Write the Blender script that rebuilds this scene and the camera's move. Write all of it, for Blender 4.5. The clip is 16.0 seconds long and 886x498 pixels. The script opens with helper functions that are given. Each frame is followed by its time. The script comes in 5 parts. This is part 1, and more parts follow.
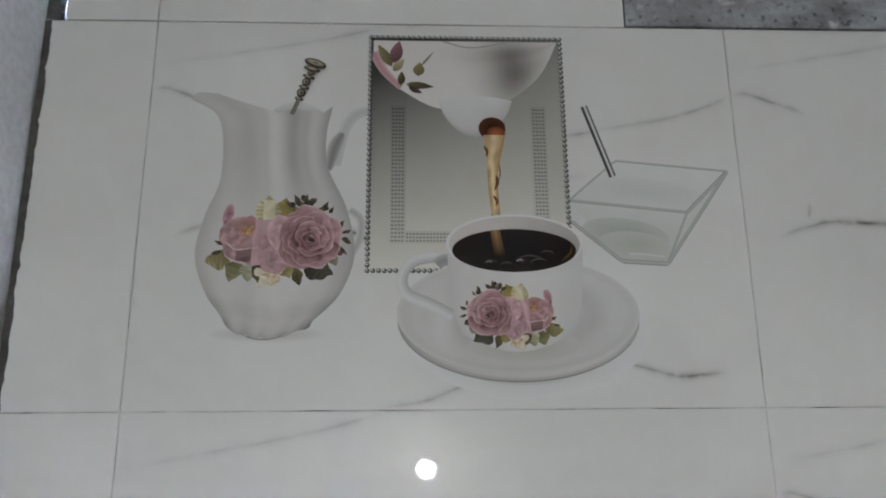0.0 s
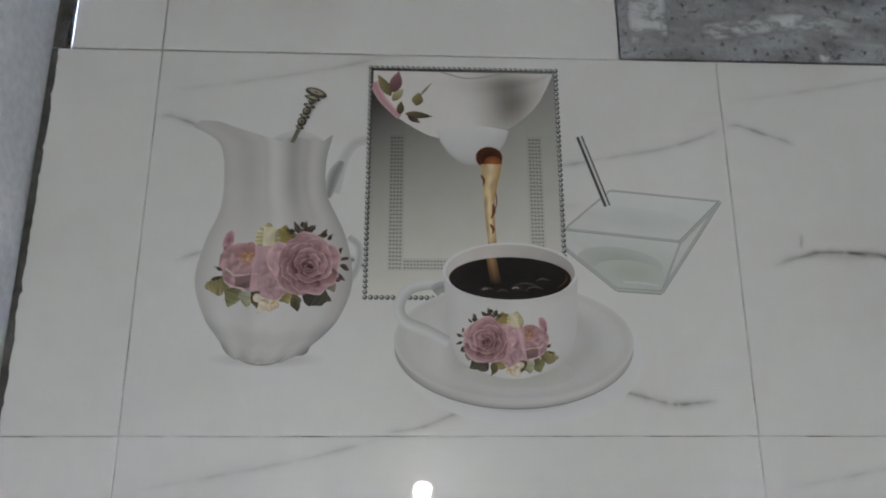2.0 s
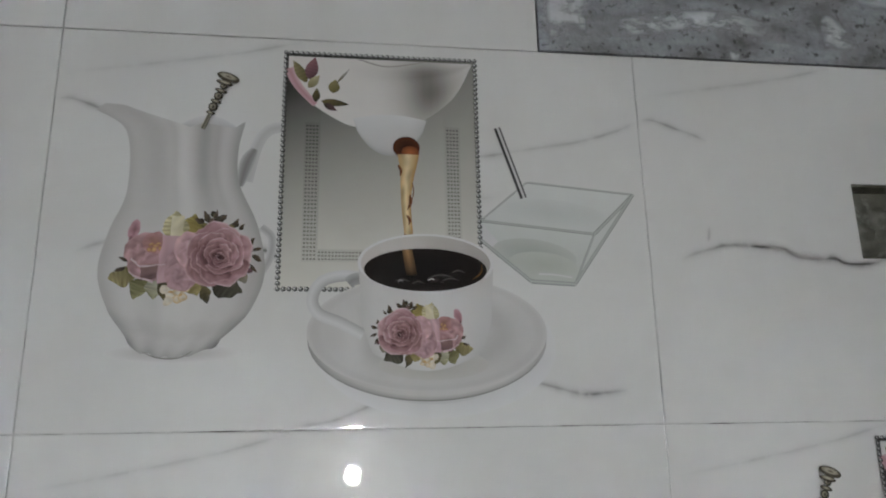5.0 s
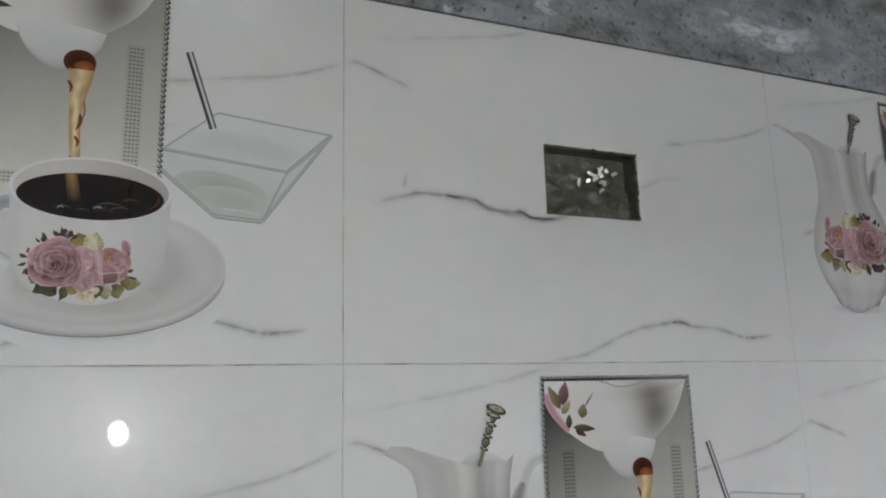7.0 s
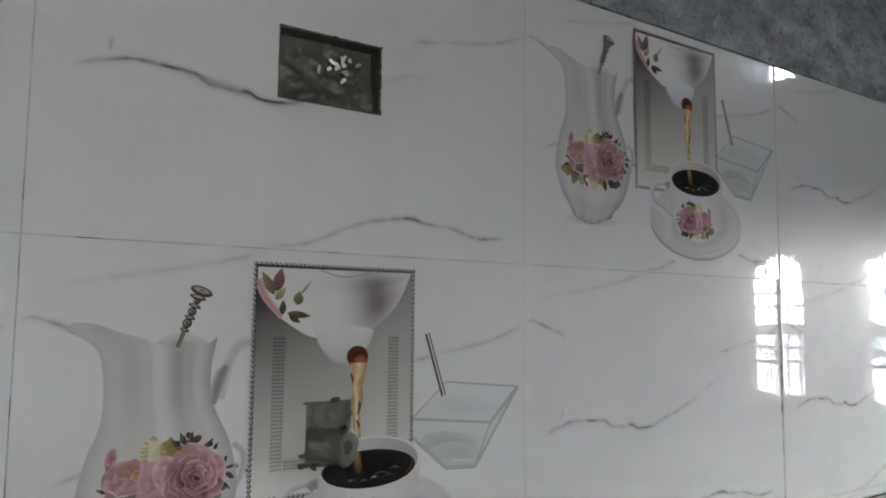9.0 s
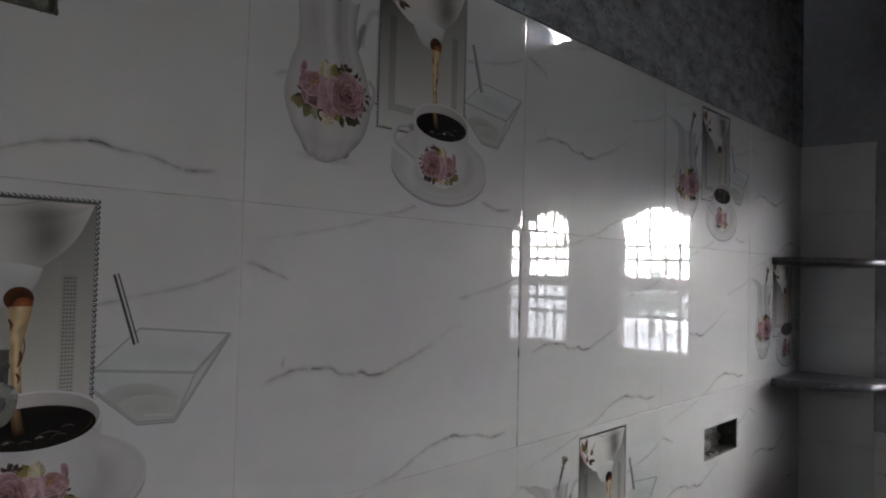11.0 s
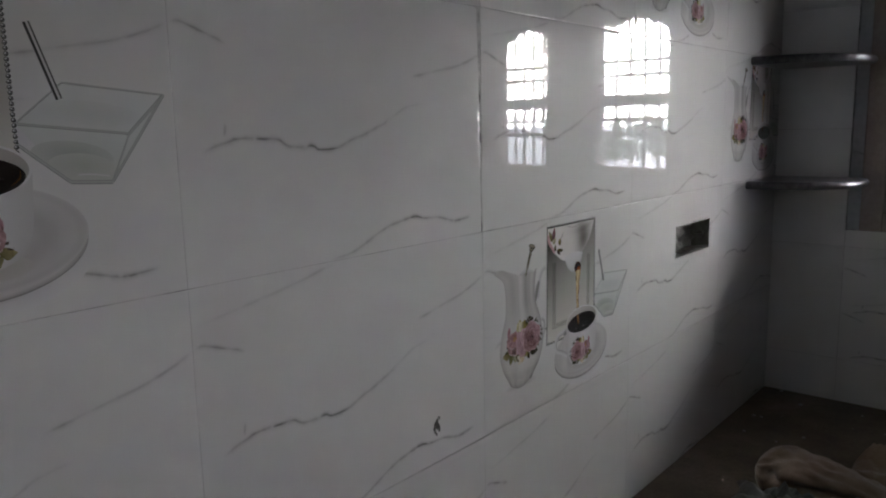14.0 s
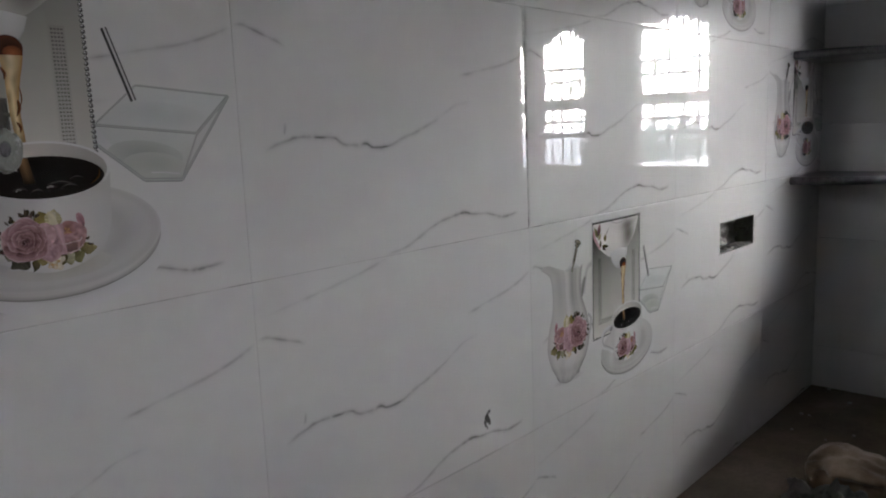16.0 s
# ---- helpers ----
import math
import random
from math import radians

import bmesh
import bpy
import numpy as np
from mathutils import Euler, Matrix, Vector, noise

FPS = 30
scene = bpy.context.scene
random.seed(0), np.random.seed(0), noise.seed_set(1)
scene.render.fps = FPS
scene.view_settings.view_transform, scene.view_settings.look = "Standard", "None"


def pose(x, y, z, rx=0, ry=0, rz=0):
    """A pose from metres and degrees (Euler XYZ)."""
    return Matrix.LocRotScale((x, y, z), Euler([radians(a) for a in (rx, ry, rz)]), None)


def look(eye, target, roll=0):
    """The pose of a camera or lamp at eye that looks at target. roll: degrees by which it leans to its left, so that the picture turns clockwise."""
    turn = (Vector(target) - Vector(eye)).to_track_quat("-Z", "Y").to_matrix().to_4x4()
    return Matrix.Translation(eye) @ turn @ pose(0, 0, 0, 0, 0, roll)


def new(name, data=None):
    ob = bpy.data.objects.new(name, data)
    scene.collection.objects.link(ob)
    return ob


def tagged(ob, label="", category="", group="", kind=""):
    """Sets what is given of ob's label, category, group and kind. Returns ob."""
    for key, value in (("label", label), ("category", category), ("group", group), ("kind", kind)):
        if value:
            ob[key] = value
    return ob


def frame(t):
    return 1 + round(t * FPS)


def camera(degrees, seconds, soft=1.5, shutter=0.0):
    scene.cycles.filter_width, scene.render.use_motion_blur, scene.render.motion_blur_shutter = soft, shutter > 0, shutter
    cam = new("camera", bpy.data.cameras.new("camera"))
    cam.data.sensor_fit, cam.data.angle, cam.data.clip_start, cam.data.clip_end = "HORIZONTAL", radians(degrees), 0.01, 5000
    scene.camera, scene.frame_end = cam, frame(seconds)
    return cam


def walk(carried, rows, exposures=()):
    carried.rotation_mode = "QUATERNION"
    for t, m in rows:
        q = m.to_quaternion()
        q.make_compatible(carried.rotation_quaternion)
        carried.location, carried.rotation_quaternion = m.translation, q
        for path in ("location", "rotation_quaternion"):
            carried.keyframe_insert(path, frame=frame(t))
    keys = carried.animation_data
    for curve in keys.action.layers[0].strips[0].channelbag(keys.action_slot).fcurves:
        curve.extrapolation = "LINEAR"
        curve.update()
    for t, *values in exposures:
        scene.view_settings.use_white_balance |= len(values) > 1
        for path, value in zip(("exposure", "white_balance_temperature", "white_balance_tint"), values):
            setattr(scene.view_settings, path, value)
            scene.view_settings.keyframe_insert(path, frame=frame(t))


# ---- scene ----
cam = camera(61.8, 16.0, soft=2.0)
PATH = [
    (0, (0.2, -0.526, 1.73), (0.281, 1.409, 2.229), -0.5),
    (0.5, (0.198, -0.528, 1.731), (0.266, 1.406, 2.235), -0.5),
    (1, (0.197, -0.527, 1.733), (0.274, 1.398, 2.271), -0.5),
    (1.5, (0.198, -0.53, 1.732), (0.269, 1.39, 2.29), -0.2),
    (2, (0.201, -0.535, 1.734), (0.285, 1.387, 2.283), -0.1),
    (2.5, (0.198, -0.541, 1.736), (0.299, 1.386, 2.265), 0.1),
    (3, (0.2, -0.535, 1.739), (0.297, 1.394, 2.258), 0.0),
    (3.2, (0.202, -0.536, 1.74), (0.3, 1.392, 2.263), -0.1),
    (5.3, (0.221, -0.533, 1.741), (0.532, 1.381, 2.232), -1.1),
    (5.5, (0.226, -0.532, 1.739), (0.58, 1.379, 2.209), -1.0),
    (6, (0.252, -0.529, 1.733), (0.767, 1.353, 2.173), -0.3),
    (6.5, (0.284, -0.536, 1.726), (0.935, 1.308, 2.148), -0.2),
    (7, (0.309, -0.543, 1.725), (1.056, 1.271, 2.115), -1.4),
    (7.5, (0.327, -0.539, 1.717), (1.158, 1.25, 2.044), -1.2),
    (8, (0.337, -0.537, 1.713), (1.31, 1.191, 1.972), -0.5),
    (8.5, (0.375, -0.573, 1.71), (1.397, 1.133, 1.925), 0.2),
    (9, (0.411, -0.583, 1.696), (1.516, 1.075, 1.878), 0.6),
    (9.5, (0.446, -0.586, 1.692), (1.652, 1.002, 1.852), 0.4),
    (10, (0.473, -0.59, 1.692), (1.77, 0.928, 1.803), 1.3),
    (10.2, (0.479, -0.593, 1.694), (1.815, 0.893, 1.781), 1.4),
    (12.3, (0.536, -0.614, 1.653), (2.213, 0.472, 1.74), -0.7),
    (12.5, (0.535, -0.622, 1.644), (2.217, 0.457, 1.723), -1.3),
    (13, (0.525, -0.624, 1.622), (2.111, 0.592, 1.542), -1.8),
    (13.5, (0.534, -0.626, 1.604), (2.039, 0.666, 1.35), -1.5),
    (14, (0.544, -0.621, 1.594), (2.04, 0.667, 1.27), -1.2),
    (14.5, (0.543, -0.619, 1.589), (2.056, 0.645, 1.254), -0.5),
    (15, (0.53, -0.621, 1.593), (2.037, 0.648, 1.25), -1.0),
    (15.5, (0.526, -0.623, 1.589), (2.02, 0.663, 1.25), -1.5),
    (16, (0.516, -0.618, 1.585), (1.954, 0.738, 1.278), -2.3),
]
# the clip's own exposure and balance: seconds, stops, kelvin, tint
EXPOSURES = [(0.0, 7.7, 6500, 11), (3.0, 7.7, 6500, 11), (5.5, 7.79, 6500, 11), (6.0, 7.95, 6500, 11), (7.0, 7.92, 6500, 11), (7.5, 8.07, 6500, 11), (8.0, 7.98, 6500, 11), (8.5, 7.51, 6500, 11), (9.0, 7.46, 6500, 11), (9.5, 7.11, 6500, 12), (10.0, 6.82, 6550, 13), (12.3, 5.96, 6720, 16), (12.6, 5.91, 6720, 16), (13.0, 5.98, 6670, 16), (13.5, 6.22, 6670, 15), (14.5, 6.16, 6670, 15), (15.0, 6.18, 6670, 15), (16.0, 6.61, 6670, 15)]
walk(cam, [(t, look(eye, target, roll)) for t, eye, target, roll in PATH], EXPOSURES)

# ---- world, sun and lamps ----
world = bpy.data.worlds.new("daylight")
scene.world = world
world.use_nodes = True
wn = world.node_tree
sky = wn.nodes.new("ShaderNodeTexSky")
sky.sky_type, sky.sun_disc = "NISHITA", False
sky.sun_elevation, sky.sun_rotation = radians(28), radians(125)
sky.dust_density = 2.5
haze = wn.nodes.new("ShaderNodeHueSaturation")
haze.inputs["Saturation"].default_value = 0.3
wn.links.new(sky.outputs[0], haze.inputs["Color"])
veil = wn.nodes.new("ShaderNodeMix")          # a thin, even, cool cloud veil
veil.data_type = "RGBA"
veil.inputs[0].default_value = 0.42
veil.inputs[7].default_value = (4.7, 7.1, 10.5, 1.0)
wn.links.new(haze.outputs[0], veil.inputs[6])
wn.links.new(veil.outputs[2], wn.nodes["Background"].inputs[0])
wn.nodes["Background"].inputs[1].default_value = 0.042
sun = new("sun", bpy.data.lights.new("sun", "SUN"))
sun.data.energy, sun.data.angle, sun.data.color = 0.004, radians(32), (1.0, 0.97, 0.93)
sun.matrix_world = look((20, -14, 13.0), (0, 0, 0))
# Added fixed lamp: stands in for the flash carried beside the camera.
FLASH_STANDIN = (0.25, -2.55, 1.618)
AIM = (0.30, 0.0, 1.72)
flash_standin_light = new("flash_standin_light", bpy.data.lights.new("flash_standin_light", "SPOT"))
flash_standin_light.matrix_world = look(FLASH_STANDIN, AIM)
flash_standin_light.data.energy, flash_standin_light.data.shadow_soft_size = 0.36, 0.030
flash_standin_light.data.spot_size, flash_standin_light.data.spot_blend = radians(72), 1.0
flash_standin_light.data.color = (1.0, 1.0, 0.97)

# ---- materials ----
def node_mat(name, rough=0.5, spec=0.5, metal=0.0):
    m = bpy.data.materials.new(name)
    m.use_nodes = True
    b = m.node_tree.nodes["Principled BSDF"]
    b.inputs["Roughness"].default_value = rough
    b.inputs["Specular IOR Level"].default_value = spec
    b.inputs["Metallic"].default_value = metal
    return m, m.node_tree, b


def noise_node(nt, scale, detail=4.0, rough=0.55, coords="Object", stretch=None):
    tc = nt.nodes.new("ShaderNodeTexCoord")
    n = nt.nodes.new("ShaderNodeTexNoise")
    n.inputs["Scale"].default_value = scale
    n.inputs["Detail"].default_value = detail
    n.inputs["Roughness"].default_value = rough
    out = tc.outputs[coords]
    if stretch:
        mp = nt.nodes.new("ShaderNodeMapping")
        mp.inputs["Scale"].default_value = stretch
        nt.links.new(out, mp.inputs[0])
        out = mp.outputs[0]
    nt.links.new(out, n.inputs["Vector"])
    return n


def ramp(nt, src, stops):
    r = nt.nodes.new("ShaderNodeValToRGB")
    while len(r.color_ramp.elements) < len(stops):
        r.color_ramp.elements.new(0.5)
    for e, (p, c) in zip(r.color_ramp.elements, stops):
        e.position, e.color = p, (*c, 1.0)
    nt.links.new(src, r.inputs[0])
    return r


def mix(nt, a, b, fac, mode="MIX"):
    m = nt.nodes.new("ShaderNodeMix")
    m.data_type, m.blend_type = "RGBA", mode
    for sock, val in ((m.inputs[0], fac), (m.inputs[6], a), (m.inputs[7], b)):
        if hasattr(val, "node"):
            nt.links.new(val, sock)
        else:
            sock.default_value = val if sock == m.inputs[0] else (*val, 1.0)
    return m.outputs[2]


def bump(nt, b, src, strength, dist=0.01):
    n = nt.nodes.new("ShaderNodeBump")
    n.inputs["Strength"].default_value = strength
    n.inputs["Distance"].default_value = dist
    nt.links.new(src, n.inputs["Height"])
    nt.links.new(n.outputs[0], b.inputs["Normal"])


def surface(name, stops, scale, rough=0.6, spec=0.4, metal=0.0, fine=80.0, relief=0.2, dist=0.004, stretch=None, stain=None, coords="Object"):
    """Coarse and fine noise through a ramp of colours, with relief."""
    m, nt, b = node_mat(name, rough, spec, metal)
    big = noise_node(nt, scale, 6.0, 0.6, coords, stretch)
    small = noise_node(nt, fine, 3.0, 0.6, coords)
    col = ramp(nt, big.outputs[0], stops).outputs[0]
    grain = ramp(nt, small.outputs[0], [(0.3, (0.72, 0.72, 0.72)), (0.7, (1.0, 1.0, 1.0))]).outputs[0]
    col = mix(nt, col, grain, 0.6, "MULTIPLY")
    if stain:
        patch = noise_node(nt, stain[0], 5.0, 0.65, coords)
        f = ramp(nt, patch.outputs[0], [(stain[1], (0, 0, 0)), (stain[1] + 0.12, (1, 1, 1))]).outputs[0]
        col = mix(nt, col, stain[2], f)
    nt.links.new(col, b.inputs["Base Color"])
    bump(nt, b, small.outputs[0], relief, dist)
    return m


def orange_peel(nt, b):
    """The slow waves and the fine ripple of a fired glaze, under a faint rough coat that puts a soft haze round
    reflections.
    """
    slow, fine = noise_node(nt, 24.0, 1.0), noise_node(nt, 150.0, 1.0)
    add = nt.nodes.new("ShaderNodeMath")
    add.operation, add.inputs[1].default_value = "MULTIPLY_ADD", 0.22
    nt.links.new(fine.outputs[0], add.inputs[0])
    nt.links.new(slow.outputs[0], add.inputs[2])
    bump(nt, b, add.outputs[0], 0.034, 0.0016)
    b.inputs["Coat Weight"].default_value = 0.14
    b.inputs["Coat Roughness"].default_value = 0.24


def glazed(name, colour):
    """Glazed ceramic: faint cloudiness, a slightly wavy gloss."""
    m, nt, b = node_mat(name, 0.03, 0.60)
    big = noise_node(nt, 5.0, 4.0)
    info = nt.nodes.new("ShaderNodeObjectInfo")
    cl = ramp(nt, big.outputs[0], [(0.3, tuple(c * 0.94 for c in colour)), (0.7, colour)]).outputs[0]
    rnd = ramp(nt, info.outputs["Random"], [(0.0, (0.97, 0.97, 0.97)), (1.0, (1, 1, 1))]).outputs[0]
    nt.links.new(mix(nt, cl, rnd, 1.0, "MULTIPLY"), b.inputs["Base Color"])
    smear = noise_node(nt, 14.0, 5.0)
    rr = ramp(nt, smear.outputs[0], [(0.4, (0.008, 0.008, 0.008)), (0.75, (0.022, 0.022, 0.022))])
    nt.links.new(rr.outputs[0], b.inputs["Roughness"])
    orange_peel(nt, b)
    return m


M_TILE = glazed("white_glaze", (0.76, 0.76, 0.745))

M_INK, nt, b = node_mat("printed_glaze", 0.015, 0.60)
at = nt.nodes.new("ShaderNodeAttribute")
at.attribute_name = "ink"
gr = noise_node(nt, 40.0, 3.0)
g2 = ramp(nt, gr.outputs[0], [(0.3, (0.95, 0.95, 0.95)), (0.7, (1.0, 1.0, 1.0))]).outputs[0]
nt.links.new(mix(nt, at.outputs[0], g2, 0.7, "MULTIPLY"), b.inputs["Base Color"])
orange_peel(nt, b)

M_VEIN, nt, b = node_mat("vein_ink", 0.015, 0.60)
b.inputs["Base Color"].default_value = (0.085, 0.078, 0.078, 1)
uvn = nt.nodes.new("ShaderNodeUVMap")
sep = nt.nodes.new("ShaderNodeSeparateXYZ")
nt.links.new(uvn.outputs[0], sep.inputs[0])
vn = noise_node(nt, 45.0, 6.0, 0.7)
fall = nt.nodes.new("ShaderNodeMath")
fall.operation = "PINGPONG"
fall.inputs[1].default_value = 0.5
nt.links.new(sep.outputs[1], fall.inputs[0])
wob = nt.nodes.new("ShaderNodeMath")
wob.operation = "MULTIPLY_ADD"
wob.inputs[1].default_value, wob.inputs[2].default_value = 3.4, -1.18
nt.links.new(vn.outputs[0], wob.inputs[0])
m1 = nt.nodes.new("ShaderNodeMath")
m1.operation = "MULTIPLY"
m1.use_clamp = True
nt.links.new(wob.outputs[0], m1.inputs[0])
f2 = nt.nodes.new("ShaderNodeMath")
f2.operation, f2.inputs[1].default_value = "POWER", 5.0
f3 = nt.nodes.new("ShaderNodeMath")
f3.operation, f3.inputs[1].default_value = "MULTIPLY", 2.0
nt.links.new(fall.outputs[0], f3.inputs[0])
nt.links.new(f3.outputs[0], f2.inputs[0])
nt.links.new(f2.outputs[0], m1.inputs[1])
soft = nt.nodes.new("ShaderNodeMath")
soft.operation, soft.inputs[1].default_value = "POWER", 1.6
nt.links.new(f3.outputs[0], soft.inputs[0])
cloud = noise_node(nt, 70.0, 3.0)
halo = nt.nodes.new("ShaderNodeMath")
halo.operation = "MULTIPLY"
nt.links.new(soft.outputs[0], halo.inputs[0])
nt.links.new(ramp(nt, cloud.outputs[0], [(0.36, (0.1, 0.1, 0.1)), (0.62, (0.8, 0.8, 0.8))]).outputs[0], halo.inputs[1])
both = nt.nodes.new("ShaderNodeMath")
both.operation, both.inputs[1].default_value, both.use_clamp = "MULTIPLY_ADD", 0.62, True
nt.links.new(halo.outputs[0], both.inputs[0])
nt.links.new(m1.outputs[0], both.inputs[2])
at = nt.nodes.new("ShaderNodeAttribute")
at.attribute_name = "ink"
m2 = nt.nodes.new("ShaderNodeMath")
m2.operation = "MULTIPLY"
nt.links.new(both.outputs[0], m2.inputs[0])
nt.links.new(at.outputs[2], m2.inputs[1])
nt.links.new(m2.outputs[0], b.inputs["Alpha"])

M_GROUT = surface("grout", [(0.37, (0.09, 0.085, 0.08)), (0.46, (0.42, 0.42, 0.41)), (0.66, (0.70, 0.70, 0.68))], 34.0, 0.85, 0.2, relief=0.4)
M_CEMENT = surface("cement_plaster", [(0.30, (0.115, 0.112, 0.11)), (0.44, (0.245, 0.25, 0.258)), (0.55, (0.325, 0.34, 0.36)), (0.70, (0.43, 0.455, 0.485))], 17.0, 0.75, 0.3,
                   fine=210.0, relief=0.8, dist=0.003, stain=(30.0, 0.63, (0.56, 0.575, 0.60)), stretch=(1.0, 1.0, 1.9))
nt = M_CEMENT.node_tree
b = nt.nodes["Principled BSDF"]
pit = ramp(nt, noise_node(nt, 150.0, 4.0, 0.65).outputs[0], [(0.57, (0, 0, 0)), (0.65, (0.85, 0.85, 0.85))]).outputs[0]
nt.links.new(mix(nt, b.inputs["Base Color"].links[0].from_socket, (0.065, 0.062, 0.06), pit), b.inputs["Base Color"])
M_LIME, nt, b = node_mat("lime_smear", 0.8, 0.2)
ln = noise_node(nt, 55.0, 6.0, 0.7)
nt.links.new(ramp(nt, ln.outputs[0], [(0.3, (0.50, 0.52, 0.55)), (0.7, (0.72, 0.74, 0.76))]).outputs[0], b.inputs["Base Color"])
at = nt.nodes.new("ShaderNodeAttribute")
at.attribute_name = "ink"
thin = nt.nodes.new("ShaderNodeMath")
thin.operation = "MULTIPLY"
nt.links.new(ramp(nt, noise_node(nt, 38.0, 7.0, 0.75, "Object", (1.0, 1.0, 2.0)).outputs[0], [(0.34, (0, 0, 0)), (0.54, (0.9, 0.9, 0.9))]).outputs[0], thin.inputs[0])
nt.links.new(at.outputs[2], thin.inputs[1])
nt.links.new(thin.outputs[0], b.inputs["Alpha"])
M_SMOOTH = surface("smooth_plaster", [(0.30, (0.37, 0.38, 0.40)), (0.7, (0.52, 0.53, 0.555))], 4.0, 0.75, 0.3, fine=60.0, relief=0.25, dist=0.003)
M_WASH = surface("whitewash", [(0.3, (0.74, 0.77, 0.82)), (0.7, (0.84, 0.86, 0.89))], 9.0, 0.7, 0.3, fine=160.0, relief=0.25, dist=0.002, stretch=(1.0, 1.0, 0.25))
M_DARKCEM = surface("dark_mortar", [(0.3, (0.05, 0.05, 0.048)), (0.7, (0.14, 0.14, 0.13))], 40.0, 0.8, 0.3, fine=200.0, relief=0.7)
M_CEIL = surface("ceiling_plaster", [(0.3, (0.62, 0.60, 0.57)), (0.7, (0.74, 0.72, 0.69))], 3.0, 0.85, 0.2)
M_FLOOR = surface("dusty_floor", [(0.3, (0.32, 0.29, 0.25)), (0.7, (0.46, 0.42, 0.37))], 3.0, 0.8, 0.3)
M_COUNTER = surface("dusty_stone", [(0.3, (0.115, 0.088, 0.065)), (0.55, (0.195, 0.155, 0.12)), (0.75, (0.30, 0.25, 0.205))], 5.0, 0.7, 0.3,
                    fine=120.0, relief=0.3, stain=(3.0, 0.62, (0.30, 0.265, 0.225)))
M_GRANITE = surface("dark_granite", [(0.35, (0.06, 0.06, 0.065)), (0.6, (0.13, 0.13, 0.14)), (0.75, (0.24, 0.24, 0.26))], 60.0, 0.30, 0.6, fine=300.0, relief=0.02)
M_WOOD = surface("brown_wood", [(0.3, (0.22, 0.125, 0.085)), (0.7, (0.36, 0.215, 0.15))], 7.0, 0.55, 0.4, fine=90.0, relief=0.2, stretch=(1.0, 1.0, 0.15))
M_PALEWOOD = surface("weathered_wood", [(0.3, (0.30, 0.25, 0.22)), (0.7, (0.46, 0.39, 0.345))], 8.0, 0.65, 0.35, fine=90.0, relief=0.25)
M_IRON = surface("painted_iron", [(0.3, (0.20, 0.17, 0.16)), (0.7, (0.30, 0.27, 0.25))], 30.0, 0.5, 0.5, relief=0.1)
M_BOX = surface("grey_box_plastic", [(0.3, (0.065, 0.066, 0.045)), (0.7, (0.125, 0.123, 0.088))], 30.0, 0.35, 0.5, fine=150.0, relief=0.3, stain=(40.0, 0.58, (0.24, 0.235, 0.20)))
# bright half-metallic surface for the flakes that give the film's glints
M_GLINT, nt, b = node_mat("film_glint", 0.30, 1.0, 0.5)
b.inputs["Base Color"].default_value = (0.55, 0.55, 0.50, 1)
fn = noise_node(nt, 120.0, 2.0)
bump(nt, b, fn.outputs[0], 0.10, 0.002)
M_SLURRY = surface("dried_slurry", [(0.3, (0.085, 0.087, 0.068)), (0.7, (0.185, 0.187, 0.155))], 45.0, 0.38, 0.5, fine=160.0, relief=0.3, stain=(60.0, 0.6, (0.30, 0.30, 0.28)))
M_PIPE = surface("grey_pipe", [(0.3, (0.115, 0.113, 0.098)), (0.7, (0.235, 0.232, 0.208))], 40.0, 0.5, 0.4, fine=160.0, relief=0.4)
M_SACK = surface("jute_cloth", [(0.3, (0.24, 0.165, 0.115)), (0.7, (0.47, 0.355, 0.26))], 12.0, 0.9, 0.15, fine=420.0, relief=0.6, dist=0.002)
M_SACK.node_tree.nodes["Principled BSDF"].inputs["Sheen Weight"].default_value = 0.3
M_SHEET = surface("grey_woven_plastic", [(0.3, (0.16, 0.155, 0.14)), (0.7, (0.40, 0.39, 0.36))], 14.0, 0.5, 0.4, fine=300.0, relief=0.3, dist=0.002)
M_CHIP = surface("mortar_crumb", [(0.3, (0.35, 0.34, 0.32)), (0.7, (0.55, 0.53, 0.50))], 60.0, 0.9, 0.2)
M_SOIL = surface("dry_soil", [(0.3, (0.30, 0.25, 0.205)), (0.7, (0.44, 0.38, 0.325))], 0.4, 0.95, 0.1, coords="Object")
M_LEAF = surface("foliage", [(0.3, (0.06, 0.08, 0.045)), (0.7, (0.14, 0.155, 0.10))], 0.8, 0.8, 0.2, relief=0.1)
M_BARK = surface("bark", [(0.3, (0.09, 0.065, 0.045)), (0.7, (0.18, 0.13, 0.09))], 4.0, 0.9, 0.2)
# glow of the added lamp's face, mirrored in the tiles as the flash
M_LAMP, nt, b = node_mat("standin_glow", 0.3, 0.5)
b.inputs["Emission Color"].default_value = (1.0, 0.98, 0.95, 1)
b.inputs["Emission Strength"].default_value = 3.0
M_HOLDER = surface("white_plastic", [(0.3, (0.6, 0.6, 0.58)), (0.7, (0.72, 0.72, 0.7))], 30.0, 0.4, 0.5)


# ---- mesh helpers ----
def finish(bm, name, mat, parent=None, label="", smooth=False):
    me = bpy.data.meshes.new(name)
    bm.normal_update()
    bm.to_mesh(me)
    bm.free()
    for m in mat if isinstance(mat, (list, tuple)) else (mat,):
        me.materials.append(m)
    if smooth:
        me.polygons.foreach_set("use_smooth", [True] * len(me.polygons))
    ob = new(name, me)
    if parent:
        ob.parent = parent
    if label:
        ob["label"] = label
    return ob


def part(name, bm, mat, parent, label="", smooth=False):
    return finish(bm, name, mat, parent, label, smooth)


